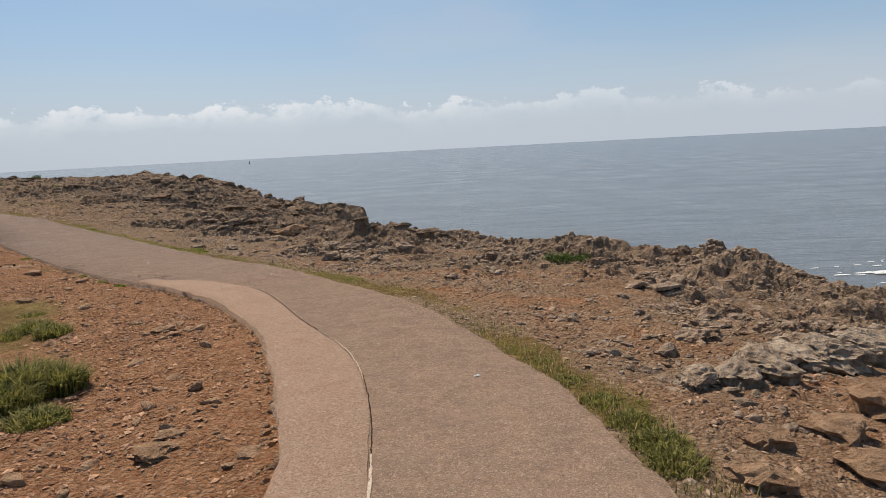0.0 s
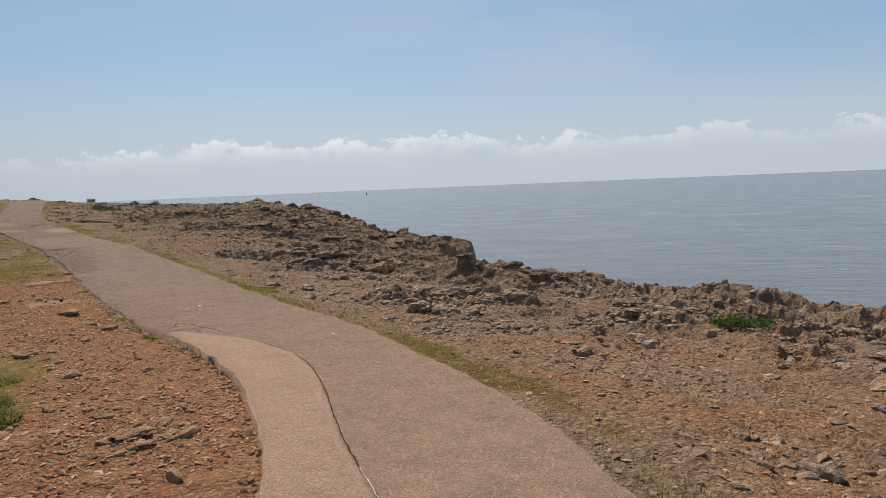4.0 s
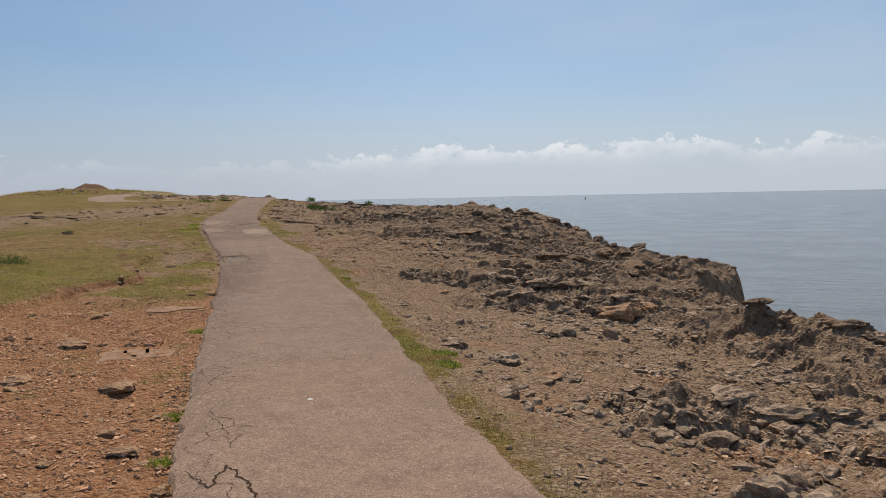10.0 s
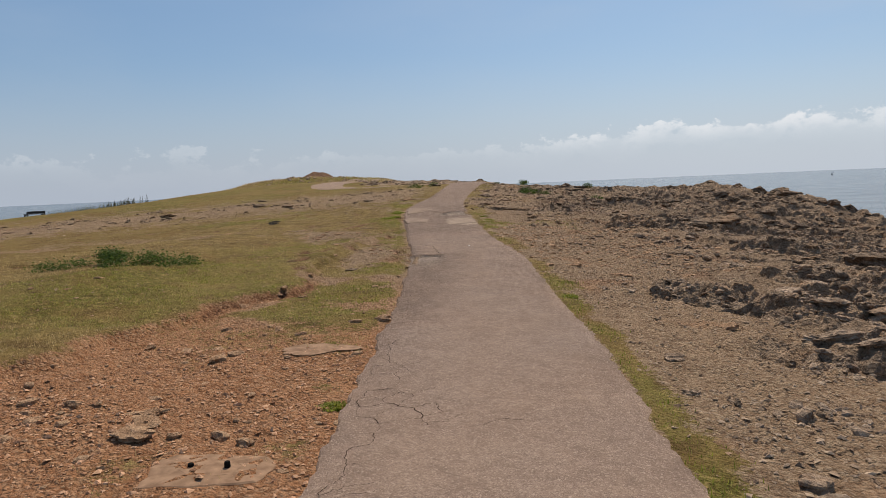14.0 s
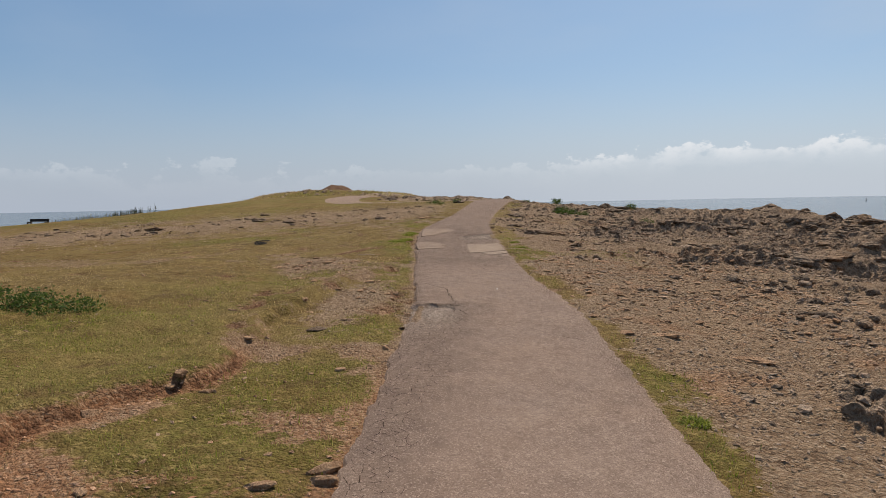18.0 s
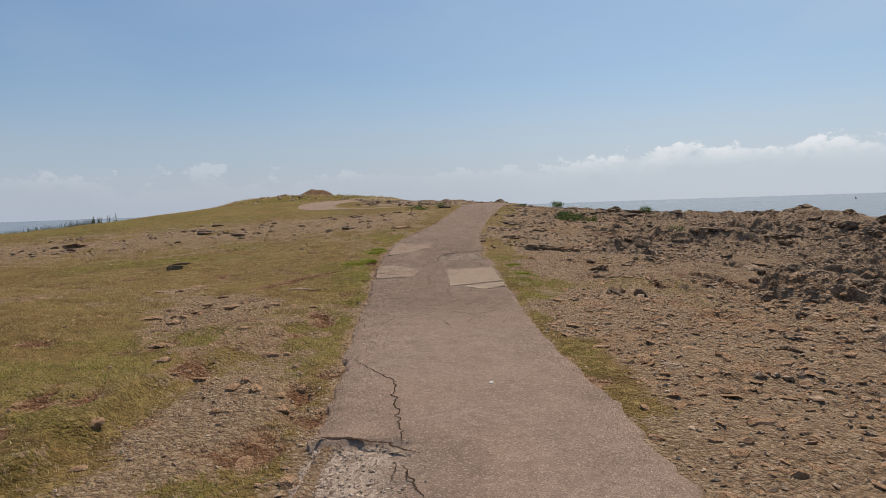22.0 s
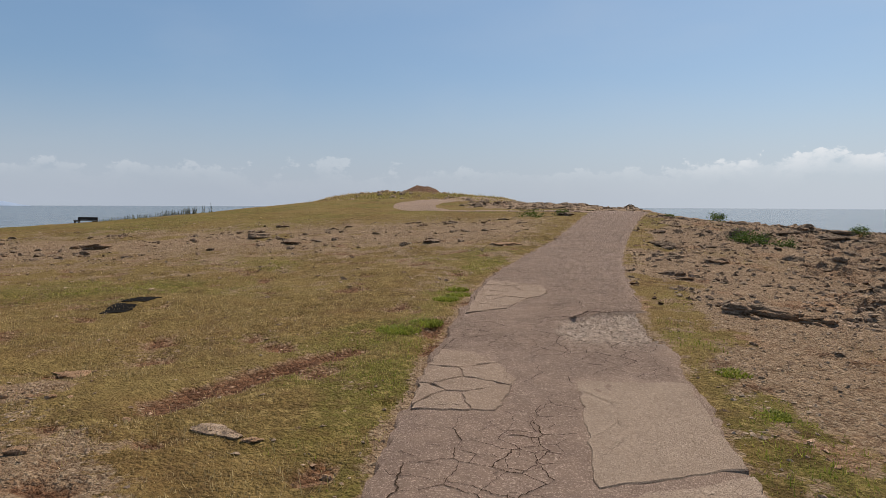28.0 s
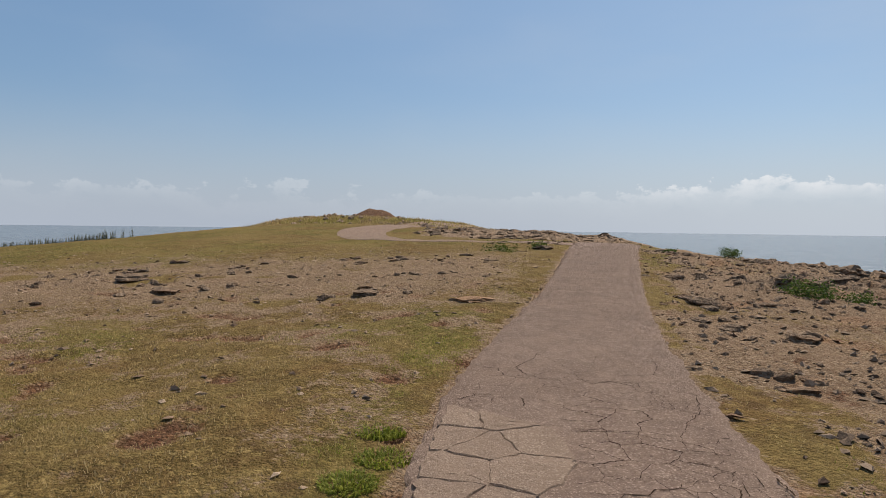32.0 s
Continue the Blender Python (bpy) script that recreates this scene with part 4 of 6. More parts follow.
def slab(poly, rng, top=0.014, material="worn_concrete"):
    """One loose concrete slab: a worn polygon with chamfered rim, laid on the path."""
    c = np.mean(poly, axis=0)
    ring = []
    for k in range(len(poly)):
        a, b = np.array(poly[k]), np.array(poly[(k + 1) % len(poly)])
        n = max(2, int(np.hypot(*(b - a)) / 0.06))
        for j in range(n):
            q = a + (b - a) * j / n + np.array([rng.uniform(-1, 1), rng.uniform(-1, 1)]) * 0.017
            ring.append(q)
    ring = np.array(ring)
    shrink = lambda d: c + (ring - c) * (1 - d / np.maximum(np.hypot(*(ring - c).T), 0.05))[:, None]
    tilt = np.array([rng.uniform(-1, 1), rng.uniform(-1, 1)]) * 0.003
    bm = bmesh.new()
    loops = []
    for d, dz in ((0.004, -0.05), (0.005, top - 0.008), (0.013, top)):
        r = shrink(d)
        z = path_z(r[:, 0], r[:, 1]) + dz + (r - c) @ tilt
        loops.append([bm.verts.new(q) for q in at_uv(r[:, 0], r[:, 1], z)])
    m = shrink(0.0)
    inner = c + (m - c) * 0.5
    zi = path_z(inner[:, 0], inner[:, 1]) + top + (inner - c) @ tilt + np.array([rng.uniform(-0.003, 0.003) for _ in inner])
    loops.append([bm.verts.new(q) for q in at_uv(inner[:, 0], inner[:, 1], zi)])
    n = len(ring)
    for lo, hi in zip(loops, loops[1:]):
        for k in range(n):
            bm.faces.new((lo[k], lo[(k + 1) % n], hi[(k + 1) % n], hi[k]))
    bm.faces.new(loops[-1])
    bmesh.ops.recalc_face_normals(bm, faces=bm.faces[:])
    return part("slab", bm, material, path)


def broken_slabs(outline, seeds, seed, top, material="worn_concrete"):
    rng = random.Random(seed)
    for k, (su, sv) in enumerate(seeds):
        poly = list(outline)
        for j, (tu, tv) in enumerate(seeds):
            if j != k:
                poly = clip_poly(poly, (su + tu) / 2, (sv + tv) / 2, tu - su, tv - sv)
        if len(poly) > 2:
            slab(poly, rng, top, material)


broken_slabs([(31.05, 2.3), (31.34, 2.71), (31.96, 2.87), (32.13, 2.99), (32.44, 3.08), (33.0, 2.98), (33.24, 2.56), (33.4, 2.2), (32.2, 2.22)],
             [(31.3, 2.45), (31.75, 2.6), (31.9, 2.36), (32.25, 2.4), (32.3, 2.8), (32.6, 2.55), (32.75, 2.3), (32.75, 2.85), (33.15, 2.6), (33.1, 2.32)], 3, 0.010, "stained_concrete")
broken_slabs([(27.98, 2.52), (28.88, 2.40), (29.5, 2.38), (29.45, 2.7), (29.08, 2.97), (28.75, 3.12), (28.04, 3.08)],
             [(28.2, 2.7), (28.3, 2.95), (28.55, 2.75), (28.75, 2.55), (28.85, 2.85), (29.2, 2.6), (28.3, 2.5)], 5, 0.009, "stained_concrete")
broken_slabs([(28.82, 3.55), (28.9, 4.32), (27.5, 4.42), (27.12, 3.68)], [(28.0, 4.0), (20, 4)], 7, 0.006)
broken_slabs([(27.42, 4.44), (27.05, 4.45), (26.75, 4.15), (27.08, 3.85)], [(27.1, 4.2), (20, 4)], 9, 0.007)


def crack_mesh(chains, seed, label, name="cracks", material="crack_soil_shade", lift=0.003, drift_by=0.009, taper=True):
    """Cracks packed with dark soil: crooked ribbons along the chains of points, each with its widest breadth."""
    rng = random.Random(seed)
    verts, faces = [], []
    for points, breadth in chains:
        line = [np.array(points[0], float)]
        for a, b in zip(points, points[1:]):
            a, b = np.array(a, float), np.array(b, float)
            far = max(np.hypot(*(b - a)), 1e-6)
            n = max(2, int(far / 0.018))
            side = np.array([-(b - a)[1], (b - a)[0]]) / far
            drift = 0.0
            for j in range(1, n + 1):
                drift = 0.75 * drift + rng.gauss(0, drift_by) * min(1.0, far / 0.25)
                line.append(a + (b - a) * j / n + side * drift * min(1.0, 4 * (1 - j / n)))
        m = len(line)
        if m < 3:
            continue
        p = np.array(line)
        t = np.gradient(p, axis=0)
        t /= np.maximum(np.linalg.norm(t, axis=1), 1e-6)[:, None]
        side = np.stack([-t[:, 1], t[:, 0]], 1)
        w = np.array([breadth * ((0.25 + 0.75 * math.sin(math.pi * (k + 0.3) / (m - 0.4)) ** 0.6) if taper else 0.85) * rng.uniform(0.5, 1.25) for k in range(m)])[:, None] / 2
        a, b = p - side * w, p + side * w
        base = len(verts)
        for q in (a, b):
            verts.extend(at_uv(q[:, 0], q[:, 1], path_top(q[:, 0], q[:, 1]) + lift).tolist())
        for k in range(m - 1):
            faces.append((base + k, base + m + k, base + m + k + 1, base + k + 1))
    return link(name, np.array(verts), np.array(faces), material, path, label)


def crack_net(seed, u0, u1, size, where, breadths):
    """The joints between the plates into which a stretch of asphalt has broken."""
    rng = random.Random(seed)
    seeds = []
    for i in range(int((u1 - u0) / size) + 1):
        u = u0 + i * size
        v = float(left_v(u)) - size
        while v < float(right_v(u)) + size:
            seeds.append((u + rng.uniform(-0.5, 0.5) * size, v + rng.uniform(-0.5, 0.5) * size))
            v += size
    pts = np.array(seeds)
    chains = []
    for k, (su, sv) in enumerate(seeds):
        if where(su, sv) < -0.2:
            continue
        near = np.argsort(np.hypot(pts[:, 0] - su, pts[:, 1] - sv))[1:15]
        r = 2.0 * size
        poly = [(su - r, sv - r), (su + r, sv - r), (su + r, sv + r), (su - r, sv + r)]
        for j in near:
            poly = clip_poly(poly, (su + pts[j, 0]) / 2, (sv + pts[j, 1]) / 2, pts[j, 0] - su, pts[j, 1] - sv)
        for a, b in zip(poly, poly[1:] + poly[:1]):
            mu, mv = (a[0] + b[0]) / 2, (a[1] + b[1]) / 2
            j = near[int(np.argmin(np.abs(np.hypot(mu - pts[near, 0], mv - pts[near, 1]) - np.hypot(mu - su, mv - sv))))]
            if j < k or np.hypot(a[0] - b[0], a[1] - b[1]) < 0.02 * size or where(mu, mv) < rng.uniform(-0.12, 0.12):
                continue
            if slabbed(mu, mv) or not all(left_v(c[0]) + 0.03 < c[1] < right_v(c[0]) - 0.03 for c in (a, b)) or float(crumbled(np.array([mu]), np.array([mv]))[0]) > 0.4:
                continue
            chains.append(([a, b], rng.choice(breadths)))
    return chains


def spread(u, v, scale, seed):
    return float(fbm(np.array([u * scale]), np.array([v * scale]), 2, seed)[0])


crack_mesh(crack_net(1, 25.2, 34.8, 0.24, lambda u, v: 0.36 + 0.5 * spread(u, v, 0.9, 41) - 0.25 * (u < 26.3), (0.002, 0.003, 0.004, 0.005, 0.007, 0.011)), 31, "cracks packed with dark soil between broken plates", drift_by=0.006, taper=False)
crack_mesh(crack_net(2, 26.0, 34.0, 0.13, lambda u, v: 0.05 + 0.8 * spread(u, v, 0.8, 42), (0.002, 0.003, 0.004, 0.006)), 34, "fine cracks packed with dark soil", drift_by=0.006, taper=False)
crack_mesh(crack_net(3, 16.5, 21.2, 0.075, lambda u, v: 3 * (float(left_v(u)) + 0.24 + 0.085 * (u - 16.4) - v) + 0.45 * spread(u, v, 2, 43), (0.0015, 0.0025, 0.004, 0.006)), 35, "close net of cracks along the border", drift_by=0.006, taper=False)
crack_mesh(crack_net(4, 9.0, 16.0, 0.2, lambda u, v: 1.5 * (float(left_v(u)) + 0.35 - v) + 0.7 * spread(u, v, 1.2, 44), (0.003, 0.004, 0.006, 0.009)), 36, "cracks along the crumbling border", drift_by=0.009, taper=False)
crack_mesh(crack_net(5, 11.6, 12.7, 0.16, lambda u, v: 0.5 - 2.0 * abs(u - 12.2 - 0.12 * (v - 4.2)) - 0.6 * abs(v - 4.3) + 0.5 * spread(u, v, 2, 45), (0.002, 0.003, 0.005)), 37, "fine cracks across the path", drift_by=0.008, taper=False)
# chains 1 and 14 are broad near-black ribbons for the shade at broken ledges
crack_mesh([(c, {0: 0.013, 1: 0.028, 2: 0.014, 10: 0.014, 14: 0.03}.get(k, 0.005)) for k, c in enumerate(CRACKS)], 32, "long cracks packed with dark soil, two broadened as shade at ledges")


plain("pale_mortar", (0.40, 0.31, 0.235), (0.58, 0.48, 0.385), 40, 0.95, 0.1)
JOINT = [tuple(q) for q in spline([(-0.1, -0.48), (1.1, 0.62), (2.2, 1.62), (3.15, 2.38), (4.1, 2.93), (5.2, 3.26), (6.4, 3.68), (7.3, 3.88), (8.3, 3.81), (9.22, 3.48)], 6)]
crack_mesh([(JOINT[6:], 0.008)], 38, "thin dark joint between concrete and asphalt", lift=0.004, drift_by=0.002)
crack_mesh([(JOINT[4:15], 0.026), (JOINT[20:29], 0.009)], 33, "pale mortar along the joint of the repair", "mortar_joint", "pale_mortar", 0.007, 0.002)


def concrete_strip():
    """The repair in sandy concrete along the inner border of the bend."""
    left = [(-3.4, -4.6), (0.3, -0.9), (2.62, 1.37), (3.5, 1.96), (4.45, 2.46), (5.38, 2.87), (6.7, 3.2), (7.6, 3.31), (8.6, 3.31), (9.28, 3.28)]
    right = [(-3.8, -4.2), (-0.1, -0.5), (2.2, 1.60), (3.15, 2.36), (4.1, 2.91), (5.2, 3.24), (6.4, 3.66), (7.3, 3.86), (8.3, 3.79), (9.22, 3.45)]
    counts = [10, 60, 40, 40, 40, 50, 40, 40, 30]
    a, b, w = ribbon(left, right, counts, 16)
    mid = a[:, 0]
    jl = 0.06 * fbm(mid * 1.7, 0 * mid, 4, 51, 0.6) + 0.018 * fbm(mid * 4, 0 * mid, 3, 52)
    jr = 0.03 * fbm(mid * 2.5, 0 * mid + 4, 4, 59, 0.65)
    ww = w[None, :] + np.clip(1 - 2 * w, 0, 1)[None, :] * (jl[:, None] - 0.02) + np.clip(2 * w - 1, 0, 1)[None, :] * jr[:, None]
    ww[:, 0] -= 0.015
    u = a[:, :1] * (1 - ww) + b[:, :1] * ww
    v = a[:, 1:] * (1 - ww) + b[:, 1:] * ww
    z = path_z(u, v) + 0.022 - 0.014 * np.exp(-np.minimum(w, 1 - w)[None, :] * 25) + 0.003 * fbm(u * 6, v * 6, 3, 56)
    z[:, 0] -= 0.16
    z[:, -1] -= 0.05
    return link("concrete_strip", at_uv(u, v, z).reshape(-1, 3), grid_faces(len(a), len(w)), "sandy_concrete", path, "strip of sandy concrete repair with a broken rim", True)


concrete_strip()


# ---- rocks ----
def rock_mesh(seed, flat=0.6, detail=3, jag=0.3):
    """A weathered limestone block: planes cut off a ball, beds, pits and ragged edges."""
    rng = random.Random(seed)
    bm = bmesh.new()
    bmesh.ops.create_icosphere(bm, subdivisions=detail, radius=1.0)
    cuts = []
    for _ in range(11):
        d = Vector((rng.gauss(0, 1), rng.gauss(0, 1), rng.gauss(0, 0.8))).normalized()
        cuts.append((d, rng.uniform(0.55, 0.9)))
    off = Vector((rng.uniform(0, 50), rng.uniform(0, 50), rng.uniform(0, 50)))
    for vert in bm.verts:
        p = vert.co.copy()
        for d, r in cuts:
            over = p.dot(d) - r
            if over > 0:
                p -= d * over * 0.92
        q = p * 1.7 + off
        p += p.normalized() * jag * (0.5 * noise.noise(q) + 0.5 * abs(noise.noise(q * 2.3)) - 0.45 * abs(noise.noise(q * 4.7)) + 0.22 * noise.noise(q * 9) - 0.18 * abs(noise.noise(q * 17)) - 0.10 * abs(noise.noise(q * 33)))
        bed = math.floor(p.z * 5 + 0.6 * noise.noise(q * 0.6))
        s = 1 + 0.07 * (((bed * 7919) % 5) - 2) / 2
        p.x, p.y = p.x * s, p.y * s
        p.z *= flat
        vert.co = p
    me = bpy.data.meshes.new("rock")
    bm.to_mesh(me)
    bm.free()
    me.materials.append(MATS["limestone"])
    return me


def bedded_mesh(seed, beds=4, n=15):
    """A knot of bedrock: thin ragged beds lying one on another, the upper ones set back, with dark gaps between them."""
    rng = random.Random(seed)
    verts, faces = [], []
    z, size = -0.34, 1.0
    cx = cy = 0.0
    phase = rng.uniform(0, 6.28)
    for bed in range(beds):
        thick = rng.uniform(0.16, 0.42)
        rough = [1 + 0.20 * math.sin(2 * t * 6.283 / n + phase) + 0.10 * math.sin(5 * t * 6.283 / n + 2 * phase) + rng.uniform(-0.18, 0.16) for t in range(n)]
        lean = (rng.uniform(-0.12, 0.12), rng.uniform(-0.12, 0.12))
        base = len(verts)
        for s, dz in ((0.90, 0.0), (1.0, 0.22 * thick), (0.96, 0.75 * thick), (0.80, thick), (0.42, 1.04 * thick)):
            for t in range(n):
                a = 2 * math.pi * t / n
                x, y = size * s * rough[t] * math.cos(a) * rng.uniform(0.96, 1.04), size * s * rough[t] * math.sin(a) * rng.uniform(0.96, 1.04)
                verts.append((cx + x, cy + y, z + dz + lean[0] * x + lean[1] * y + rng.uniform(-0.05, 0.05)))
        for ring in range(4):
            for t in range(n):
                a, b = base + ring * n + t, base + ring * n + (t + 1) % n
                faces += [(a, b, b + n), (a, b + n, a + n)]
        top = len(verts)
        verts.append((cx, cy, z + thick + rng.uniform(-0.03, 0.04)))
        faces += [(base + 4 * n + t, base + 4 * n + (t + 1) % n, top) for t in range(n)]
        z += thick * rng.uniform(0.75, 0.95)
        size *= rng.uniform(0.62, 0.92)
        cx, cy = cx + rng.uniform(-0.14, 0.14), cy + rng.uniform(-0.14, 0.14)
        phase += rng.uniform(-0.7, 0.7)
    me = bpy.data.meshes.new("rock")
    me.from_pydata(verts, [], faces)
    me.materials.append(MATS["limestone"])
    return me


ROCKS = [bedded_mesh(180 + k, 2) if k % 3 == 2 else rock_mesh(180 + k, 0.42 + 0.06 * (k % 4), 3, 0.62) for k in range(12)]


TAN = [rock_mesh(140 + k, 0.34 + 0.07 * (k % 4), 3, 0.6) for k in range(7)]
for shape in TAN:
    shape.materials[0] = MATS["tan_stone"]


GREY = [rock_mesh(160 + k, 0.5 + 0.06 * (k % 3), 4, 0.45) for k in range(4)]
for shape in GREY:
    shape.materials[0] = MATS["pale_limestone"]
DARK = [shape.copy() for shape in ROCKS]
for shape in DARK:
    shape.materials[0] = MATS["dark_limestone"]
FAR = []


def rock(u, v, size, k=0, turn=0.0, label="grey-brown weathered limestone rock bedded in stony soil", stretch=(1, 1, 1), sink=0.18, group="rocks on the headland", tilt=(0, 0), kinds=ROCKS, far=False):
    x, y = world_xy(u, v)
    h = size * stretch[2]
    z = float(ground_z(np.array([u]), np.array([v]))[0]) + h * (0.30 - sink)
    m = pose(float(x), float(y), z, tilt[0], tilt[1], turn) @ Matrix.Diagonal((size * stretch[0], size * stretch[1], h, 1))
    if far:
        FAR.append((kinds[k % len(kinds)], m))
        return None
    ob = new("rock", kinds[k % len(kinds)])
    ob.matrix_world = m
    return tagged(ob, label, "rock", group)


# the ridge of pale blocks beside the start of the path
for k, (u, v, s) in enumerate([(1.78, 3.95, 0.16), (1.66, 4.28, 0.20), (1.62, 4.62, 0.25), (1.58, 5.0, 0.27), (1.5, 5.42, 0.30), (1.42, 5.9, 0.32), (1.3, 6.4, 0.34), (1.1, 6.95, 0.36)]):
    rock(u, v, s, k, 40 + 23 * k, "pale grey fissured limestone block in a low outcrop", (1.25, 0.85, 0.95), 0.1, "blocks of the outcrop", kinds=GREY)
for u, v, s, k in [(1.15, 3.35, 0.13, 3), (1.0, 2.85, 0.15, 5), (0.95, 3.85, 0.2, 7), (0.7, 3.45, 0.16, 1), (0.8, 4.4, 0.25, 9), (0.5, 5.0, 0.3, 4), (0.4, 4.0, 0.22, 6)]:
    rock(u, v, s, k, 57 * k, "tawny limestone boulder with a dark broken face", (1, 1, 1.0), 0.12, kinds=TAN)
for k, (u, v, s) in enumerate([(2.6, 5.9, 0.16), (2.9, 6.6, 0.18), (4.58, 7.81, 0.2), (3.72, 7.38, 0.25), (6.38, 7.23, 0.13), (7.44, 5.46, 0.06), (9.75, 6.2, 0.1), (9.55, 6.45, 0.12),
                               (9.75, 7.2, 0.18), (9.6, 7.7, 0.22), (9.5, 8.2, 0.25), (9.9, 8.8, 0.25), (9.42, 5.51, 0.09), (8.69, 6.07, 0.14), (8.57, 6.29, 0.17), (8.44, 5.45, 0.08), (12.74, 5.72, 0.13), (12.03, 6.0, 0.15), (13.04, 5.75, 0.1), (15.25, 5.75, 0.1), (14.37, 5.6, 0.07)]):
    rock(u, v, s, k + 2, 71 * k, stretch=(1.15, 0.9, 1))
for k, (u, v, s) in enumerate([(18.5, 8.25, 0.16), (16.9, 8.7, 0.26), (17.0, 9.3, 0.32), (17.3, 9.9, 0.32), (18.9, 8.8, 0.18), (16.2, 9.8, 0.22), (23.14, 5.55, 0.09), (21.98, 6.33, 0.08), (18.29, 5.83, 0.07), (28.78, 9.62, 0.35), (28.9, 10.1, 0.4), (27.43, 9.51, 0.3), (26.7, 10.0, 0.36),
                               (27.3, 10.9, 0.45), (24.31, 7.02, 0.1), (34.4, 9.0, 0.24), (37.3, 5.12, 0.18), (36.95, 5.8, 0.22), (34.88, 5.2, 0.12), (39.4, 4.95, 0.22), (39.0, 5.2, 0.26), (36.3, 7.2, 0.2), (33.2, 7.2, 0.16), (44.8, 9.5, 0.45), (44, 10.4, 0.5), (42.5, 9.4, 0.35)]):
    rock(u, v, s, k + 5, 37 * k, "dark weathered limestone rock among stony turf", (1.2, 0.9, 0.9), 0.28, kinds=DARK if u > 26 else ROCKS)
rock(14.6, 8.85, 0.33, 3, 25, "tawny block of limestone under a rock ledge", (1.05, 0.9, 1.25), 0.0, kinds=TAN)
rock(14.75, 9.4, 0.24, 5, 80, "tawny block of limestone under a rock ledge", (1.0, 0.9, 1.1), 0.05, kinds=TAN)
# a long dark slab of rock beside the path
for k, (u, v, s) in enumerate([(31.95, 5.2, 0.17), (31.9, 5.55, 0.19), (31.75, 5.85, 0.14)]):
    rock(u, v, s, k + 4, 80 + 20 * k, "long dark slab of limestone beside the path", (0.7, 1.5, 0.9), 0.0, kinds=DARK)
# left of the path
for k, (u, v, s, what) in enumerate([(12.55, 1.72, 0.16, "hollowed brown rock in red soil"), (12.75, 1.3, 0.09, "hollowed brown rock in red soil"), (11.88, 2.6, 0.13, "low tawny rock in red soil"), (14.0, 1.84, 0.12, "pale flat stone in red soil"), (6.2, 2.36, 0.10, "flat brown stone in red gravel"), (6.12, 2.56, 0.08, "flat brown stone in red gravel"),
                                     (3.6, 1.25, 0.12, "flat brown stone in red gravel"), (3.75, 1.4, 0.09, "flat brown stone in red gravel"), (40.9, -5.4, 0.32, "dark rock on the dry turf"), (39.3, -3.7, 0.28, "dark rock on the dry turf"), (39.0, 0.0, 0.22, "dark rock on the dry turf"), (38.6, 1.8, 0.25, "flat grey rock beside the path"), (38.7, -8.8, 0.35, "dark rock on the dry turf"),
                                     (9.6, 2.0, 0.12, "flat brown stone in red gravel"), (10.4, 2.9, 0.09, "low tawny rock in red soil"), (25.6, 0.2, 0.1, "flat brown stone in dry grass"),
                                     (24.3, 0.9, 0.09, "flat brown stone in dry grass"), (20.86, 2.43, 0.07, "dark stone on gravelly soil"), (20.4, 2.2, 0.09, "dark stone on gravelly soil"), (47.2, 2.7, 0.3, "dark rock where the path meets the crest"), (47.6, 6.0, 0.28, "dark rock where the path meets the crest")]):
    rock(u, v, s, k, 53 * k, what, (1.25, 1.0, 0.7 if u < 20 else 0.6), 0.14, kinds=DARK if "dark" in what else TAN)


def scatter_rocks(seed, n, u0, u1, d0, d1, small, large, label):
    rng = random.Random(seed)
    made = 0
    while made < n:
        u, d = rng.uniform(u0, u1), rng.uniform(d0, d1)
        v = float(right_v(u)) + d
        edge = float(np.interp(u, EDGE_U, EDGE_V))
        if v > edge - 0.2 or float(perlin(np.array([u * 0.45]), np.array([v * 0.45]), 71)[0]) < rng.uniform(-0.5, 0.3):
            continue
        near = min(1.0, d / 7)
        rock(u, v, rng.uniform(small, small + (large - small) * (0.3 + 0.7 * near) * rng.random() ** 2 + 0.01), rng.randrange(12), rng.uniform(0, 360), label, (rng.uniform(0.9, 1.6), rng.uniform(0.7, 1.1), rng.uniform(0.5, 1.15) if u < 29 else rng.uniform(0.4, 0.85)), rng.uniform(0.12, 0.26), tilt=(rng.uniform(-14, 14), rng.uniform(-14, 14)), far=d > 4.5 or u > 36, kinds=DARK if u0 > 28 else ROCKS)
        made += 1


def ledge_rocks():
    """Jagged blocks along the bands of bedrock."""
    rng = random.Random(61)
    for points, h in LEDGES:
        for (a, b), (c, e) in zip(points, points[1:]):
            n = max(2, int(math.hypot(c - a, e - b) / (0.45 * h + 0.14)))
            for k in range(n):
                t = (k + rng.uniform(0, 0.8)) / n
                s = (0.07 + 0.42 * h) * rng.uniform(0.5, 1.2)
                turn = math.degrees(math.atan2(0.714 * (c - a) + 0.7 * (e - b), -0.7 * (c - a) + 0.714 * (e - b)))
                rock(a + (c - a) * t + rng.gauss(0, 0.16), b + (e - b) * t + rng.gauss(0, 0.16), s, rng.choice((0, 3, 6, 9, 1, 4)), turn + rng.uniform(-25, 25), "jagged dark limestone block in a rock ledge", (rng.uniform(1.2, 1.8), rng.uniform(0.7, 1.0), rng.uniform(0.6, 1.0)), rng.uniform(0.15, 0.3), "blocks of the rock ledges", (rng.uniform(-12, 12), rng.uniform(-12, 12)), far=b > 8.5 or a > 33)


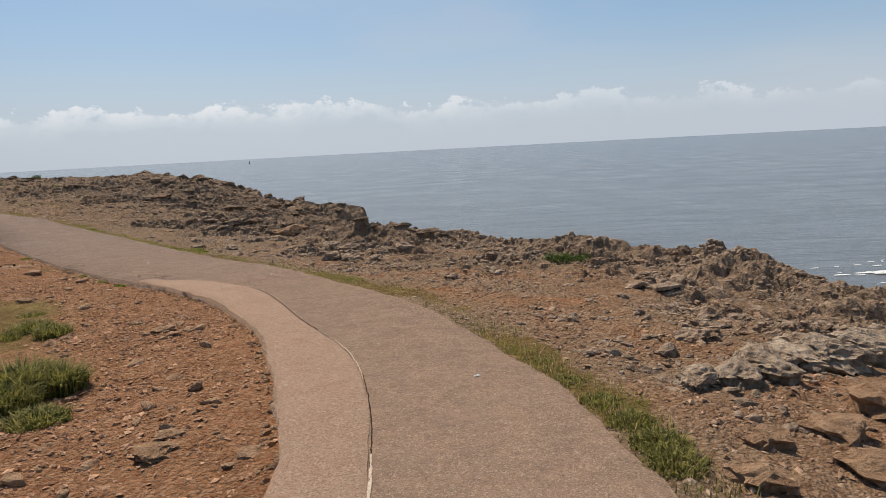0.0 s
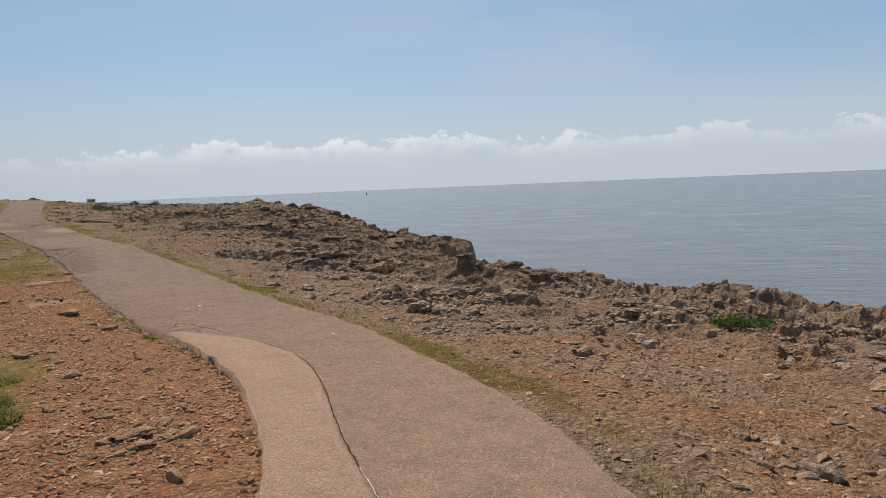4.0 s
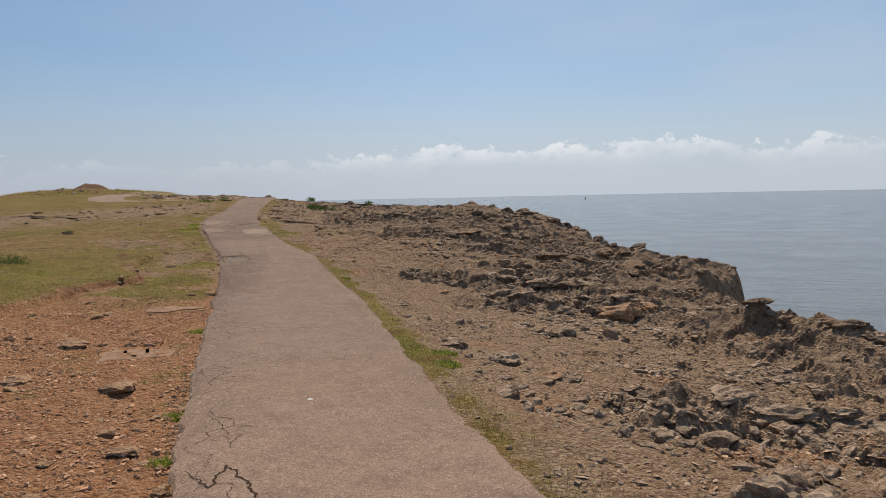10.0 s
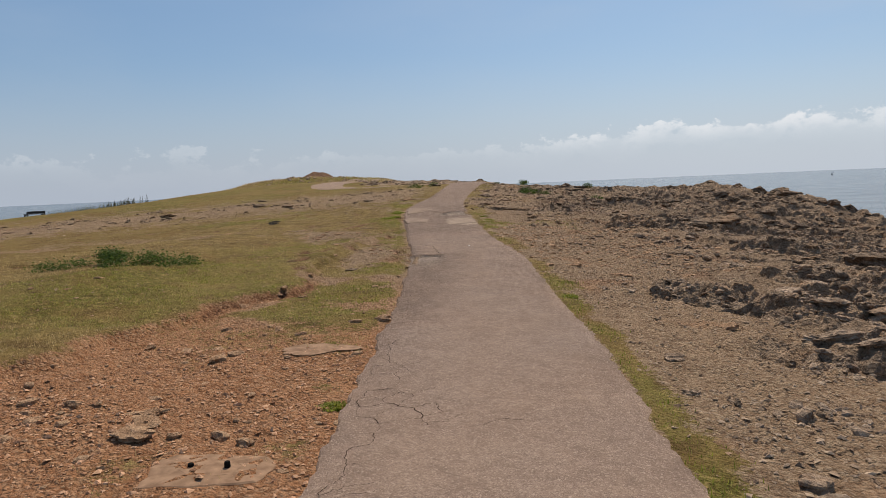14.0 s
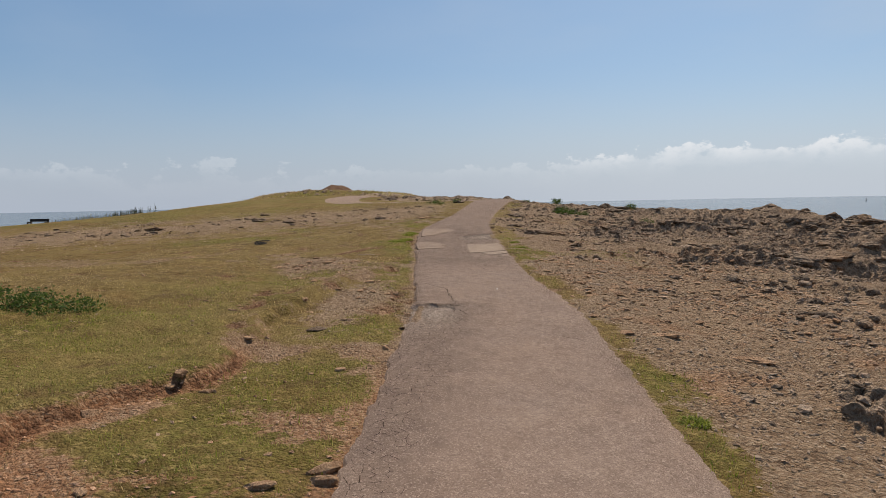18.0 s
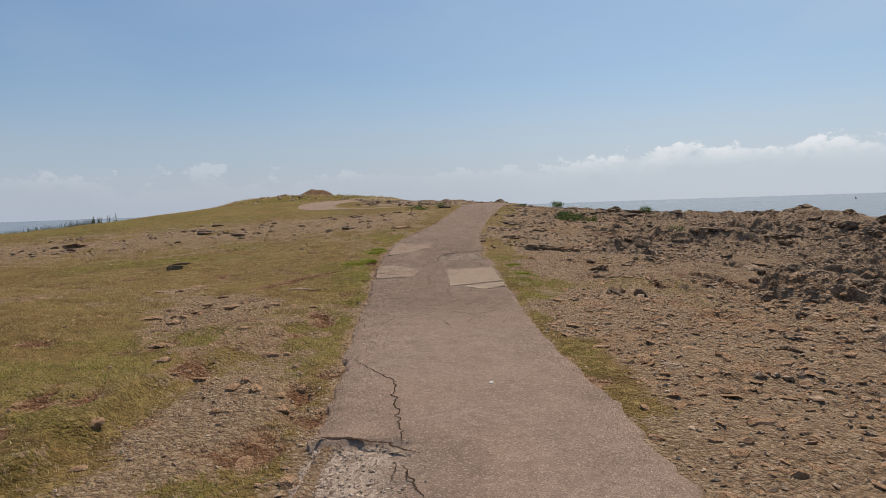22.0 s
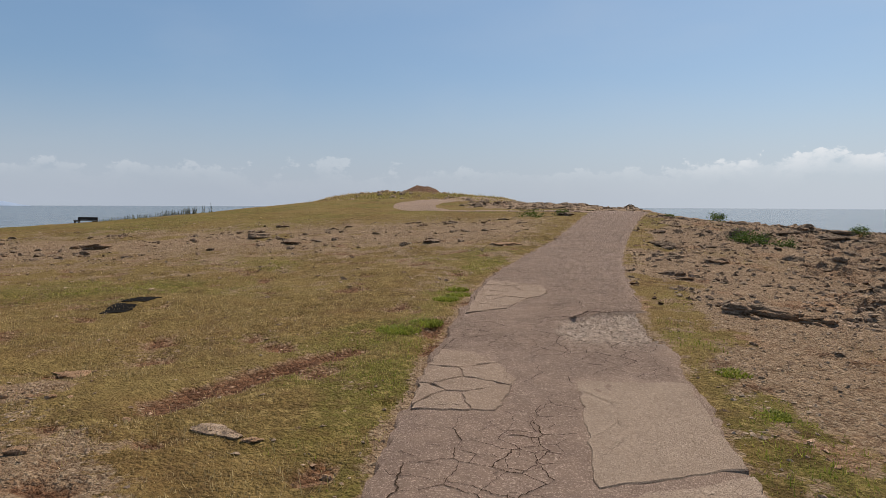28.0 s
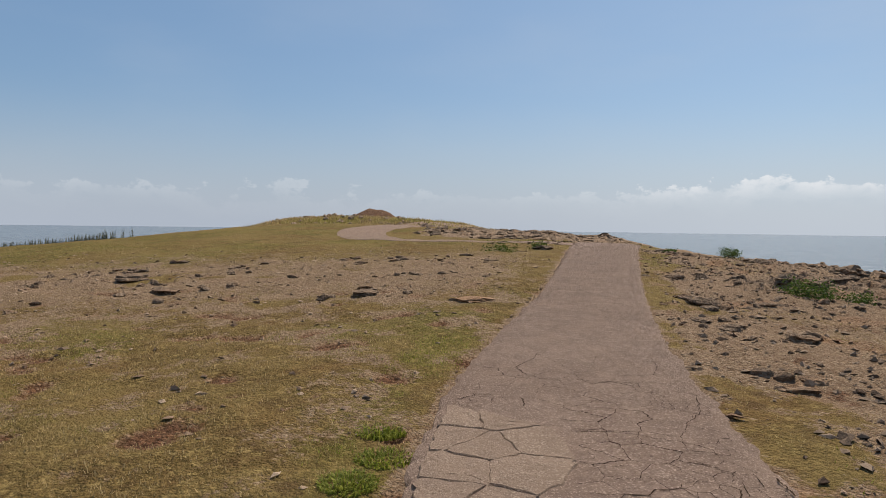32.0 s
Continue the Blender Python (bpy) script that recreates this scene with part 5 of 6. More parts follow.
ledge_rocks()
scatter_rocks(21, 60, 1, 14, 1.2, 9.5, 0.07, 0.30, "brown weathered limestone rock on the seaward slope")
scatter_rocks(22, 60, 14, 30, 3.0, 12, 0.08, 0.42, "brown weathered limestone rock on the seaward slope")
scatter_rocks(23, 110, 29, 48, 0.9, 14, 0.07, 0.30, "dark weathered limestone rock near the brink")


def brink_rocks():
    """A broken line of boulders along the seaward skyline."""
    rng = random.Random(64)
    for k in range(46):
        u = rng.uniform(24, 50)
        v = float(np.interp(u, EDGE_U, EDGE_V)) - rng.uniform(0.3, 4.0)
        rock(u, v, rng.uniform(0.14, 0.34), rng.randrange(12), rng.uniform(0, 360), stretch=(rng.uniform(0.9, 1.4), rng.uniform(0.8, 1.1), rng.uniform(0.8, 1.3)), sink=rng.uniform(0.0, 0.2), tilt=(rng.uniform(-15, 15), rng.uniform(-15, 15)), far=True)


brink_rocks()


def far_rocks():
    """The rocks near the brink, as one mesh."""
    verts, faces, base = [], [], 0
    for me, m in FAR:
        co = np.empty(len(me.vertices) * 3, np.float32)
        me.vertices.foreach_get("co", co)
        tri = np.empty(len(me.polygons) * 3, np.int32)
        me.polygons.foreach_get("vertices", tri)
        a = np.array(m)
        verts.append(co.reshape(-1, 3) @ a[:3, :3].T + a[:3, 3])
        faces.append(tri.reshape(-1, 3) + base)
        base += len(me.vertices)
    tagged(link("rubble", np.concatenate(verts), np.concatenate(faces), "dark_limestone"), "jagged dark limestone rocks along the brink", "rubble", kind="stuff")


far_rocks()


def rubble(name, seed, n, region, smallest, largest, label, density, flat=(0.4, 0.9), fine=2, material="limestone"):
    """Many broken pieces of rock as one mesh."""
    rng = np.random.default_rng(seed)
    bm = bmesh.new()
    bmesh.ops.create_icosphere(bm, subdivisions=fine, radius=1.0)
    ball = np.array([q.co[:] for q in bm.verts])
    tris = np.array([[q.index for q in f.verts] for f in bm.faces])
    bm.free()
    u0, u1, v0, v1 = region
    u, v = rng.uniform(u0, u1, n), rng.uniform(v0, v1, n)
    keep = rng.random(n) < density(u, v)
    u, v = u[keep], v[keep]
    n = len(u)
    shapes = []
    for k in range(16):
        p = ball.copy()
        for _ in range(9):
            d = rng.normal(0, 1, 3)
            d /= np.linalg.norm(d)
            over = p @ d - rng.uniform(0.45, 0.85)
            p -= np.maximum(over, 0)[:, None] * d * 0.95
        shapes.append(p * (1 + rng.uniform(-0.10, 0.10, (len(p), 1))))
    p = np.array(shapes)[rng.integers(0, 16, n)]
    s = smallest + (largest - smallest) * rng.random(n) ** 2.5
    p = p * np.stack([rng.uniform(0.8, 1.5, n), rng.uniform(0.6, 1.0, n), rng.uniform(*flat, n)], 1)[:, None, :]
    a, b = rng.uniform(0, 2 * np.pi, n), rng.normal(0, 0.3, n)
    p = np.stack([p[..., 0], p[..., 1] * np.cos(b)[:, None] - p[..., 2] * np.sin(b)[:, None], p[..., 1] * np.sin(b)[:, None] + p[..., 2] * np.cos(b)[:, None]], -1)
    p = np.stack([p[..., 0] * np.cos(a)[:, None] - p[..., 1] * np.sin(a)[:, None], p[..., 0] * np.sin(a)[:, None] + p[..., 1] * np.cos(a)[:, None], p[..., 2]], -1)
    p = p * s[:, None, None]
    x, y = world_xy(u, v)
    p = p + np.stack([x, y, ground_z(u, v) + 0.05 * s], 1)[:, None, :]
    faces = (tris[None] + len(ball) * np.arange(n)[:, None, None]).reshape(-1, 3)
    return tagged(link(name, p.reshape(-1, 3), faces, material), label, "rubble", kind="stuff")


def broken(u, v):
    d = v - right_v(u)
    rock_, _, grass, _, _ = masks(u, v)
    clump = smooth(-0.05, 0.45, fbm(u * 0.7, v * 0.55, 3, 83) + 0.25 * smooth(4, 10, d))
    return (d > 0.5) * (1 - grass) * (v < np.interp(u, EDGE_U, EDGE_V) + 0.3) * np.clip(clump, 0.06, 1) * (0.4 + 0.6 * rock_) * np.where((u > 14.5) & (u < 30), smooth(-0.5, 6.0, d + 0.8 * clump), 1)


rubble("rubble", 31, 4000, (-0.5, 14, 2.5, 15), 0.03, 0.12, "broken brown limestone rubble on the seaward slope", broken)
rubble("rubble", 41, 32000, (-0.5, 16, 2.5, 12), 0.02, 0.075, "small broken limestone on the seaward slope", broken, (0.25, 0.7), 1)
rubble("rubble", 42, 36000, (14, 34, 5, 13), 0.02, 0.075, "small broken limestone on the seaward slope", broken, (0.25, 0.7), 1)
rubble("rubble", 38, 700, (49.5, 60, 1, 11), 0.04, 0.13, "rocks beyond the crest of the path", lambda u, v: smooth(0.0, 0.3, fbm(u * 0.5, v * 0.5, 2, 85) + 0.2), (0.3, 0.6), 1, "dark_limestone")
rubble("rubble", 32, 4000, (14, 30, 5, 17), 0.03, 0.14, "broken brown limestone rubble on the seaward slope", broken, (0.35, 0.85), 2, "dark_limestone")
rubble("rubble", 33, 5200, (28, 50, 4.5, 19), 0.03, 0.17, "dark limestone rubble near the brink", broken, (0.35, 0.8), 2, "dark_limestone")
rubble("rubble", 34, 1500, (53.5, 70, -5, 8), 0.08, 0.30, "dark rocks in the loop of the far path", lambda u, v: (np.hypot((u - 62) / 8, (v - 1.5) / 5.2) < 1) * smooth(-0.3, 0.2, fbm(u * 0.4, v * 0.4, 2, 86)), (0.3, 0.6), 2, "dark_limestone")
rubble("rubble", 35, 120, (66, 72, -13, -3), 0.08, 0.3, "brown rocks below the bare hump", lambda u, v: np.full(u.shape, 0.7))
rubble("rubble", 36, 2600, (33, 48, -18, 2.2), 0.03, 0.16, "small grey stones in bare patches of turf", lambda u, v: smooth(0.25, 0.8, np.exp(-((u - 41 - 0.25 * (v + 5)) / 4.0) ** 2)) * smooth(-0.2, 0.4, fbm(u * 0.5, v * 0.5, 3, 84)) * (left_v(u) - v > 0.3), (0.25, 0.6), 2, "dark_limestone")


# ---- loose stones ----
def stones(name, seed, n, region, smallest, largest, label, density, material="loose_stones"):
    """Many loose stones as one mesh: crooked eight-cornered chips."""
    rng = np.random.default_rng(seed)
    u0, u1, v0, v1 = region
    u, v = rng.uniform(u0, u1, n), rng.uniform(v0, v1, n)
    keep = rng.random(n) < density(u, v)
    u, v = u[keep], v[keep]
    n = len(u)
    s = smallest + (largest - smallest) * rng.random(n) ** 2.6
    base = np.array([(1, 0, 0), (0, 1, 0), (-1, 0, 0), (0, -1, 0), (0.25, 0.1, 0.75), (-0.3, -0.1, 0.7), (0, 0, -0.7)], float)
    p = base[None] * (1 + rng.uniform(-0.4, 0.4, (n, 7, 3))) + rng.uniform(-0.22, 0.22, (n, 7, 3))
    p *= np.stack([rng.uniform(0.7, 1.3, n), rng.uniform(0.5, 0.9, n), rng.uniform(0.3, 0.7, n)], 1)[:, None, :]
    a, b = rng.uniform(0, 2 * np.pi, n), rng.normal(0, 0.25, n)
    p = np.stack([p[..., 0], p[..., 1] * np.cos(b)[:, None] - p[..., 2] * np.sin(b)[:, None], p[..., 1] * np.sin(b)[:, None] + p[..., 2] * np.cos(b)[:, None]], -1)
    p = np.stack([p[..., 0] * np.cos(a)[:, None] - p[..., 1] * np.sin(a)[:, None], p[..., 0] * np.sin(a)[:, None] + p[..., 1] * np.cos(a)[:, None], p[..., 2]], -1)
    p *= s[:, None, None] * 0.5
    inside = (v > left_v(u)) & (v < right_v(u))
    z = np.where(inside, path_top(u, v) - 0.042 * crumbled(u, v), ground_z(u, v))
    x, y = world_xy(u, v)
    p += np.stack([x, y, z + 0.10 * s], 1)[:, None, :]
    f = np.array([(0, 1, 4), (1, 5, 4), (1, 2, 5), (2, 3, 5), (3, 4, 5), (3, 0, 4), (0, 3, 6), (1, 0, 6)])
    faces = (f[None] + 7 * np.arange(n)[:, None, None]).reshape(-1, 3)
    ob = link(name, p.reshape(-1, 3), faces, material)
    _, red, _, _, _ = masks(u, v)
    vertex_data(ob, "red", np.repeat(np.clip(red * 1.2, 0, 1), 7))
    return tagged(ob, label, "stones", kind="stuff")


def on_slope(u, v):
    d = v - right_v(u)
    rock_, red, grass, _, _ = masks(u, v)
    return (d > 0.05) * (1 - 0.98 * grass) * (v < np.interp(u, EDGE_U, EDGE_V)) * np.clip(0.5 + 1.1 * fbm(u * 0.6, v * 0.6, 3, 81), 0.25, 1)


def on_bank(u, v):
    d = left_v(u) - v
    _, red, grass, _, _ = masks(u, v)
    return (d > 0.03) * (1 - 0.98 * grass) * np.clip(0.5 + 0.9 * fbm(u * 0.7, v * 0.7, 3, 82), 0.12, 1)


rubble("rubble", 43, 2600, (20, 28, 4.8, 9), 0.03, 0.085, "pale flat limestone chips strewn beside the path", on_slope, (0.2, 0.45), 1, "tan_stone")
rubble("rubble", 39, 26000, (1.0, 12.5, -0.5, 3.4), 0.010, 0.045, "clods and stones against the broken rim of the path", lambda u, v: smooth(0.16, 0.0, left_v(u) - v) * (left_v(u) - v > 0.015), (0.4, 0.9), 1, "tan_stone")
rubble("rubble", 37, 2600, (3, 28, -3, 3.2), 0.025, 0.09, "small flat stones in thin turf and red soil", lambda u, v: on_bank(u, v), (0.3, 0.6), 2, "tan_stone")
stones("pebbles", 1, 55000, (-0.5, 14, 2.2, 11), 0.010, 0.062, "loose brown and grey stone chips on bare soil", on_slope)
stones("pebbles", 2, 75000, (14, 32, 4, 12), 0.010, 0.052, "loose grey stone chips on bare soil", on_slope)
stones("pebbles", 3, 24000, (32, 48, 4, 16), 0.02, 0.13, "loose grey stone chips on bare soil", on_slope, "dark_chips")
stones("pebbles", 4, 82000, (1.5, 16, -2.6, 3.4), 0.010, 0.055, "loose reddish stone chips on red soil", on_bank)
stones("pebbles", 5, 60000, (15, 32, -6, 3.3), 0.010, 0.05, "loose stone chips between thin turf", on_bank)
stones("pebbles", 6, 16000, (32, 48, -16, 3), 0.02, 0.11, "loose stone chips between thin turf", on_bank)
stones("pebbles", 7, 7000, (19.5, 21.7, 3.0, 4.0), 0.007, 0.03, "grey chippings where the asphalt has broken up", lambda u, v: crumbled(u, v) * (v > left_v(u)), "chippings")
stones("pebbles", 8, 9000, (29.6, 31.8, 3.1, 4.4), 0.006, 0.03, "grey chippings where the asphalt has broken up", lambda u, v: crumbled(u, v) * (v < right_v(u)), "chippings")


# ---- grass ----
def blades(name, seed, n, region, low, high, material, label, density, width=0.006, lean=0.6):
    rng = np.random.default_rng(seed)
    u0, u1, v0, v1 = region
    u, v = rng.uniform(u0, u1, n), rng.uniform(v0, v1, n)
    keep = rng.random(n) < density(u, v)
    u, v = u[keep], v[keep]
    n = len(u)
    h = (low + (high - low) * rng.random(n) ** 1.6) * (1 + 0.9 * smooth(5, 2, u) * (v > right_v(u)))
    a, t = rng.uniform(0, 2 * np.pi, n), rng.uniform(0, lean, n)
    x, y = world_xy(u, v)
    z = ground_z(u, v) - 0.008
    w = width * rng.uniform(0.6, 1.4, n)
    base = np.stack([x, y, z], 1)
    side = np.stack([-np.sin(a), np.cos(a), 0 * a], 1) * w[:, None]
    tip = base + np.stack([np.cos(a) * np.sin(t) * h, np.sin(a) * np.sin(t) * h, np.cos(t) * h], 1)
    p = np.stack([base - side, base + side, tip], 1).reshape(-1, 3)
    ob = link(name, p, np.arange(3 * n).reshape(-1, 3), material)
    vertex_data(ob, "lush", np.repeat(masks(u, v)[3], 3))
    return tagged(ob, label, "grass", kind="stuff")


def strip_grass(u, v):
    d = v - right_v(u)
    _, _, g, _, _ = masks(u, v)
    return (d > -0.03) * g * np.clip(0.55 + 1.2 * fbm(u * 1.5, v * 1.5, 3, 91), 0.05, 1)


def strip_green(u, v):
    return strip_grass(u, v) * smooth(0.15, 0.6, masks(u, v)[3] + 0.3 * smooth(22, 18, u))


def field_grass(u, v):
    d = left_v(u) - v
    _, _, g, _, _ = masks(u, v)
    return (d > 0.0) * g * np.clip(0.5 + 1.2 * fbm(u * 1.3, v * 1.3, 3, 93), 0.04, 1) * (0.2 + 0.8 * smooth(-0.1, 0.3, fbm(u * 7, v * 7, 2, 94)))


def field_green(u, v):
    return field_grass(u, v) * smooth(0.2, 0.75, masks(u, v)[3])


blades("grass", 11, 200000, (0.5, 34, 2.4, 7.5), 0.010, 0.045, "dry_grass", "short straw-coloured grass along the path", strip_grass, 0.004, 1.0)
blades("grass", 12, 170000, (0.5, 34, 2.4, 7), 0.012, 0.055, "green_grass", "short green grass along the path", strip_green, 0.004, 1.0)
blades("grass", 13, 1000000, (13, 36, -4.5, 3.3), 0.010, 0.048, "dry_grass", "short straw-coloured turf", field_grass, 0.004, 1.25)
blades("grass", 14, 420000, (13, 36, -4.5, 3.3), 0.010, 0.045, "green_grass", "short green turf", field_green, 0.004, 1.25)
blades("grass", 15, 90000, (34, 52, -16, 8), 0.015, 0.05, "dry_grass", "straw-coloured turf on the rise", lambda u, v: np.maximum(strip_grass(u, v), field_grass(u, v)), 0.010, 1.2)
blades("grass", 16, 30000, (66, 84, -22, 0), 0.05, 0.22, "dry_grass", "longer straw-coloured grass on the knoll", lambda u, v: 0.9 * smooth(11, 8, np.hypot((u - 77) * 0.9, v + 9.6)) * smooth(5, 7, np.hypot((u - 77) * 0.9, v + 9.6)) * smooth(3.4, 4.2, np.hypot((u - 79) * 0.8, v + 10.7)), 0.02, 0.7)
blades("grass", 17, 16000, (14, 34, -6, 2.6), 0.04, 0.16, "dry_grass", "scattered dry grass stalks", lambda u, v: field_grass(u, v) * smooth(0.1, 0.5, fbm(u * 0.8, v * 0.8, 3, 96)), 0.0025, 1.0)

blades("grass", 20, 60000, (14, 34, -1.5, 6), 0.02, 0.075, "green_grass", "thick fresh green grass in damp spots", lambda u, v: np.maximum(field_grass(u, v), strip_grass(u, v)) * smooth(0.75, 1.0, masks(u, v)[3]), 0.004, 1.1)


def verge(u, v):
    d = v - right_v(u)
    return smooth(-0.03, 0.04, d) * smooth(0.45, 0.15, d + 0.15 * fbm(u * 2.5, v * 2.5, 3, 97)) * np.clip(0.6 + fbm(u * 1.2, v * 1.2, 2, 98), 0.1, 1)


blades("grass", 18, 70000, (0.8, 13, 2.2, 6), 0.016, 0.042, "tussock_grass", "olive-green grass along the path border", verge, 0.004, 0.9)
blades("grass", 19, 45000, (0.8, 13, 2.2, 6), 0.014, 0.042, "dry_grass", "straw-coloured grass along the path border", verge, 0.004, 1.0)


def tussock(u, v, radius, height, n, seed, material, label, name="grass_tussock"):
    """A clump of arching blades, each bent in two places."""
    rng = random.Random(seed)
    bm = bmesh.new()
    x0, y0 = world_xy(u, v)
    z0 = float(ground_z(np.array([u]), np.array([v]))[0]) - 0.02
    for _ in range(n):
        r, a = radius * math.sqrt(rng.random()) * 0.75, rng.uniform(0, 2 * math.pi)
        h = height * (1 - 0.55 * (r / radius) ** 2) * rng.uniform(0.35, 1.1)
        out = rng.uniform(0.15, 1.0) * h
        b = a + rng.gauss(0, 1.1)
        w = rng.uniform(0.003, 0.007)
        s = Vector((-math.sin(b), math.cos(b), 0)) * w
        p = Vector((r * math.cos(a), r * math.sin(a), 0))
        d = Vector((math.cos(b), math.sin(b), 0))
        q1, q2 = p + d * out * 0.35 + Vector((0, 0, h * 0.65)), p + d * out + Vector((0, 0, h * (0.95 if rng.random() < 0.6 else 0.7)))
        v1, v2, v3, v4, v5 = (bm.verts.new(c) for c in (p - s, p + s, q1 + s * 0.8, q1 - s * 0.8, q2))
        bm.faces.new((v1, v2, v3, v4))
        bm.faces.new((v4, v3, v5))
    ob = part(name, bm, material)
    ob.matrix_world = pose(float(x0), float(y0), z0)
    return tagged(ob, label, "grass", "tussocks")


for k, (u, v, r, h, n) in enumerate([(5.3, 1.24, 0.22, 0.24, 1500), (5.5, 1.02, 0.32, 0.28, 2200), (5.2, 0.84, 0.32, 0.22, 1900), (5.75, 1.2, 0.22, 0.18, 900), (4.65, 0.92, 0.26, 0.13, 1300), (5.6, 0.6, 0.34, 0.16, 1300), (7.2, 1.68, 0.22, 0.14, 700), (7.7, 1.62, 0.28, 0.13, 900), (8.4, 1.78, 0.2, 0.08, 400), (7.5, 1.25, 0.28, 0.11, 700), (8.0, 0.8, 0.26, 0.12, 500), (6.6, 0.75, 0.22, 0.12, 450)]):
    tussock(u, v, r, h, n, 200 + k, "tussock_grass", "thick olive-green grass tussock on red soil")
for k, (u, v, r, h) in enumerate([(1.35, 2.78, 0.2, 0.08), (1.5, 2.92, 0.2, 0.09), (1.75, 3.08, 0.18, 0.07), (2.05, 3.24, 0.16, 0.06), (2.4, 3.42, 0.15, 0.05), (2.8, 3.66, 0.14, 0.04), (9.6, 3.12, 0.10, 0.06), (10.25, 3.1, 0.1, 0.06), (14.3, 3.05, 0.13, 0.06), (11.15, 3.1, 0.12, 0.06), (11.9, 5.35, 0.2, 0.06), (12.3, 5.45, 0.2, 0.06),
                                  (21.25, 3.72, 0.06, 0.07), (30.35, 1.75, 0.3, 0.08), (30.7, 1.95, 0.24, 0.07), (32.1, 1.85, 0.22, 0.07), (32.5, 1.95, 0.24, 0.06), (33.0, 1.8, 0.24, 0.06), (17.8, 5.3, 0.14, 0.06), (29.3, 4.7, 0.18, 0.05), (28.5, 4.75, 0.18, 0.05)]):
    tussock(u, v, r, h, int(3600 * r), 260 + k, "tussock_grass" if u < 4 else "green_grass", "small fresh green grass tuft at the path border", "grass_tuft")


def bush(u, v, radius, height, seed, label, n=900):
    """A low bush: forked stems under a ragged crown of small leaves in clumps."""
    rng = random.Random(seed)
    x0, y0 = world_xy(u, v)
    z0 = float(ground_z(np.array([u]), np.array([v]))[0]) - 0.03
    root = tagged(new("bush"), label, "bush", "low bushes")
    root.matrix_world = pose(float(x0), float(y0), z0)
    tips = []
    for k in range(9):
        a = k * 0.7 + rng.uniform(-0.3, 0.3)
        r = radius * rng.uniform(0.25, 0.8)
        tips.append(Vector((r * math.cos(a), r * math.sin(a), height * rng.uniform(0.45, 0.85))))
    bm = bmesh.new()
    for tip in tips:
        side = tip.cross(Vector((0, 0, 1))).normalized() * 0.012
        mid = tip * 0.5 + Vector((0, 0, height * 0.12))
        rings = []
        for c, w in ((Vector((0, 0, 0)), 1.0), (mid, 0.7), (tip, 0.3)):
            up = Vector((0, 0, 0.012))
            rings.append([bm.verts.new(c + side * w), bm.verts.new(c + up * w), bm.verts.new(c - side * w)])
        for lo, hi in zip(rings, rings[1:]):
            for j in range(3):
                bm.faces.new((lo[j], lo[(j + 1) % 3], hi[(j + 1) % 3], hi[j]))
    part("stems", bm, "dry_grass", root, "thin woody stems")
    bm = bmesh.new()
    for _ in range(n):
        c = rng.choice(tips)
        p = c + Vector((rng.gauss(0, 1), rng.gauss(0, 1), rng.gauss(0, 0.8))) * radius * 0.26
        p.z = max(p.z, 0.02)
        a = Vector((rng.gauss(0, 1), rng.gauss(0, 1), rng.gauss(0, 0.6))).normalized()
        b = a.cross(Vector((rng.gauss(0, 1), rng.gauss(0, 1), rng.gauss(0, 1)))).normalized()
        s = rng.uniform(0.010, 0.024) * (0.6 + radius)
        q = [bm.verts.new(p + a * s * 1.6), bm.verts.new(p + b * s * 0.7), bm.verts.new(p - a * s * 0.9), bm.verts.new(p - b * s * 0.7)]
        bm.faces.new(q)
    part("leaves", bm, "bush_leaf", root, "small dark green leaves")
    return root


bush(6.35, 8.85, 0.22, 0.18, 301, "bright green low bush among brown rocks")
bush(6.2, 9.3, 0.18, 0.14, 302, "bright green low bush among brown rocks", 600)
bush(40.6, 7.2, 0.42, 0.17, 303, "spreading green bush between dark rocks", 1500)
bush(40.4, 7.9, 0.3, 0.14, 304, "spreading green bush between dark rocks", 900)
bush(47.2, 7.6, 0.3, 0.28, 305, "rounded green bush near the brink", 1200)
bush(43.2, 10.4, 0.25, 0.28, 306, "small green bush between dark rocks", 700)
bush(36.5, 9.5, 0.3, 0.15, 307, "small green bush between dark rocks", 500)
bush(46.2, 1.6, 0.5, 0.14, 308, "low green bush where the path meets the crest", 700)
bush(47.2, 2.6, 0.3, 0.2, 309, "dark low bush where the path meets the crest", 700)
bush(47.3, 6.1, 0.16, 0.13, 310, "dark low bush where the path meets the crest", 600)
for k, (u, v, r, h, n) in enumerate([(21.1, -2.1, 0.30, 0.24, 1800), (20.95, -1.3, 0.28, 0.13, 900), (20.9, -0.7, 0.3, 0.08, 500), (20.7, -3.0, 0.3, 0.12, 500), (20.9, -2.6, 0.3, 0.1, 500), (20.5, -1.7, 0.35, 0.06, 500), (20.6, -0.9, 0.3, 0.05, 400)]):
    bush(u, v, r, h, 320 + k, "dark green creeping clump in dry turf", n)


# ---- small things by the path ----
plain("dusty_concrete", (0.17, 0.10, 0.06), (0.30, 0.188, 0.118), 14, 0.95)
plain("black_rubber", (0.005, 0.005, 0.005), (0.016, 0.014, 0.013), 60, 0.97, 0.03)
plain("dark_wood", (0.02, 0.016, 0.013), (0.05, 0.04, 0.032), 12, 0.75)
plain("pale_scrap", (0.55, 0.52, 0.48), (0.75, 0.72, 0.68), 30, 0.7)
plain("stalk", (0.05, 0.06, 0.025), (0.12, 0.11, 0.05), island=True)
plain("buoy_paint", (0.03, 0.03, 0.035), (0.06, 0.05, 0.05), 2, 0.5)


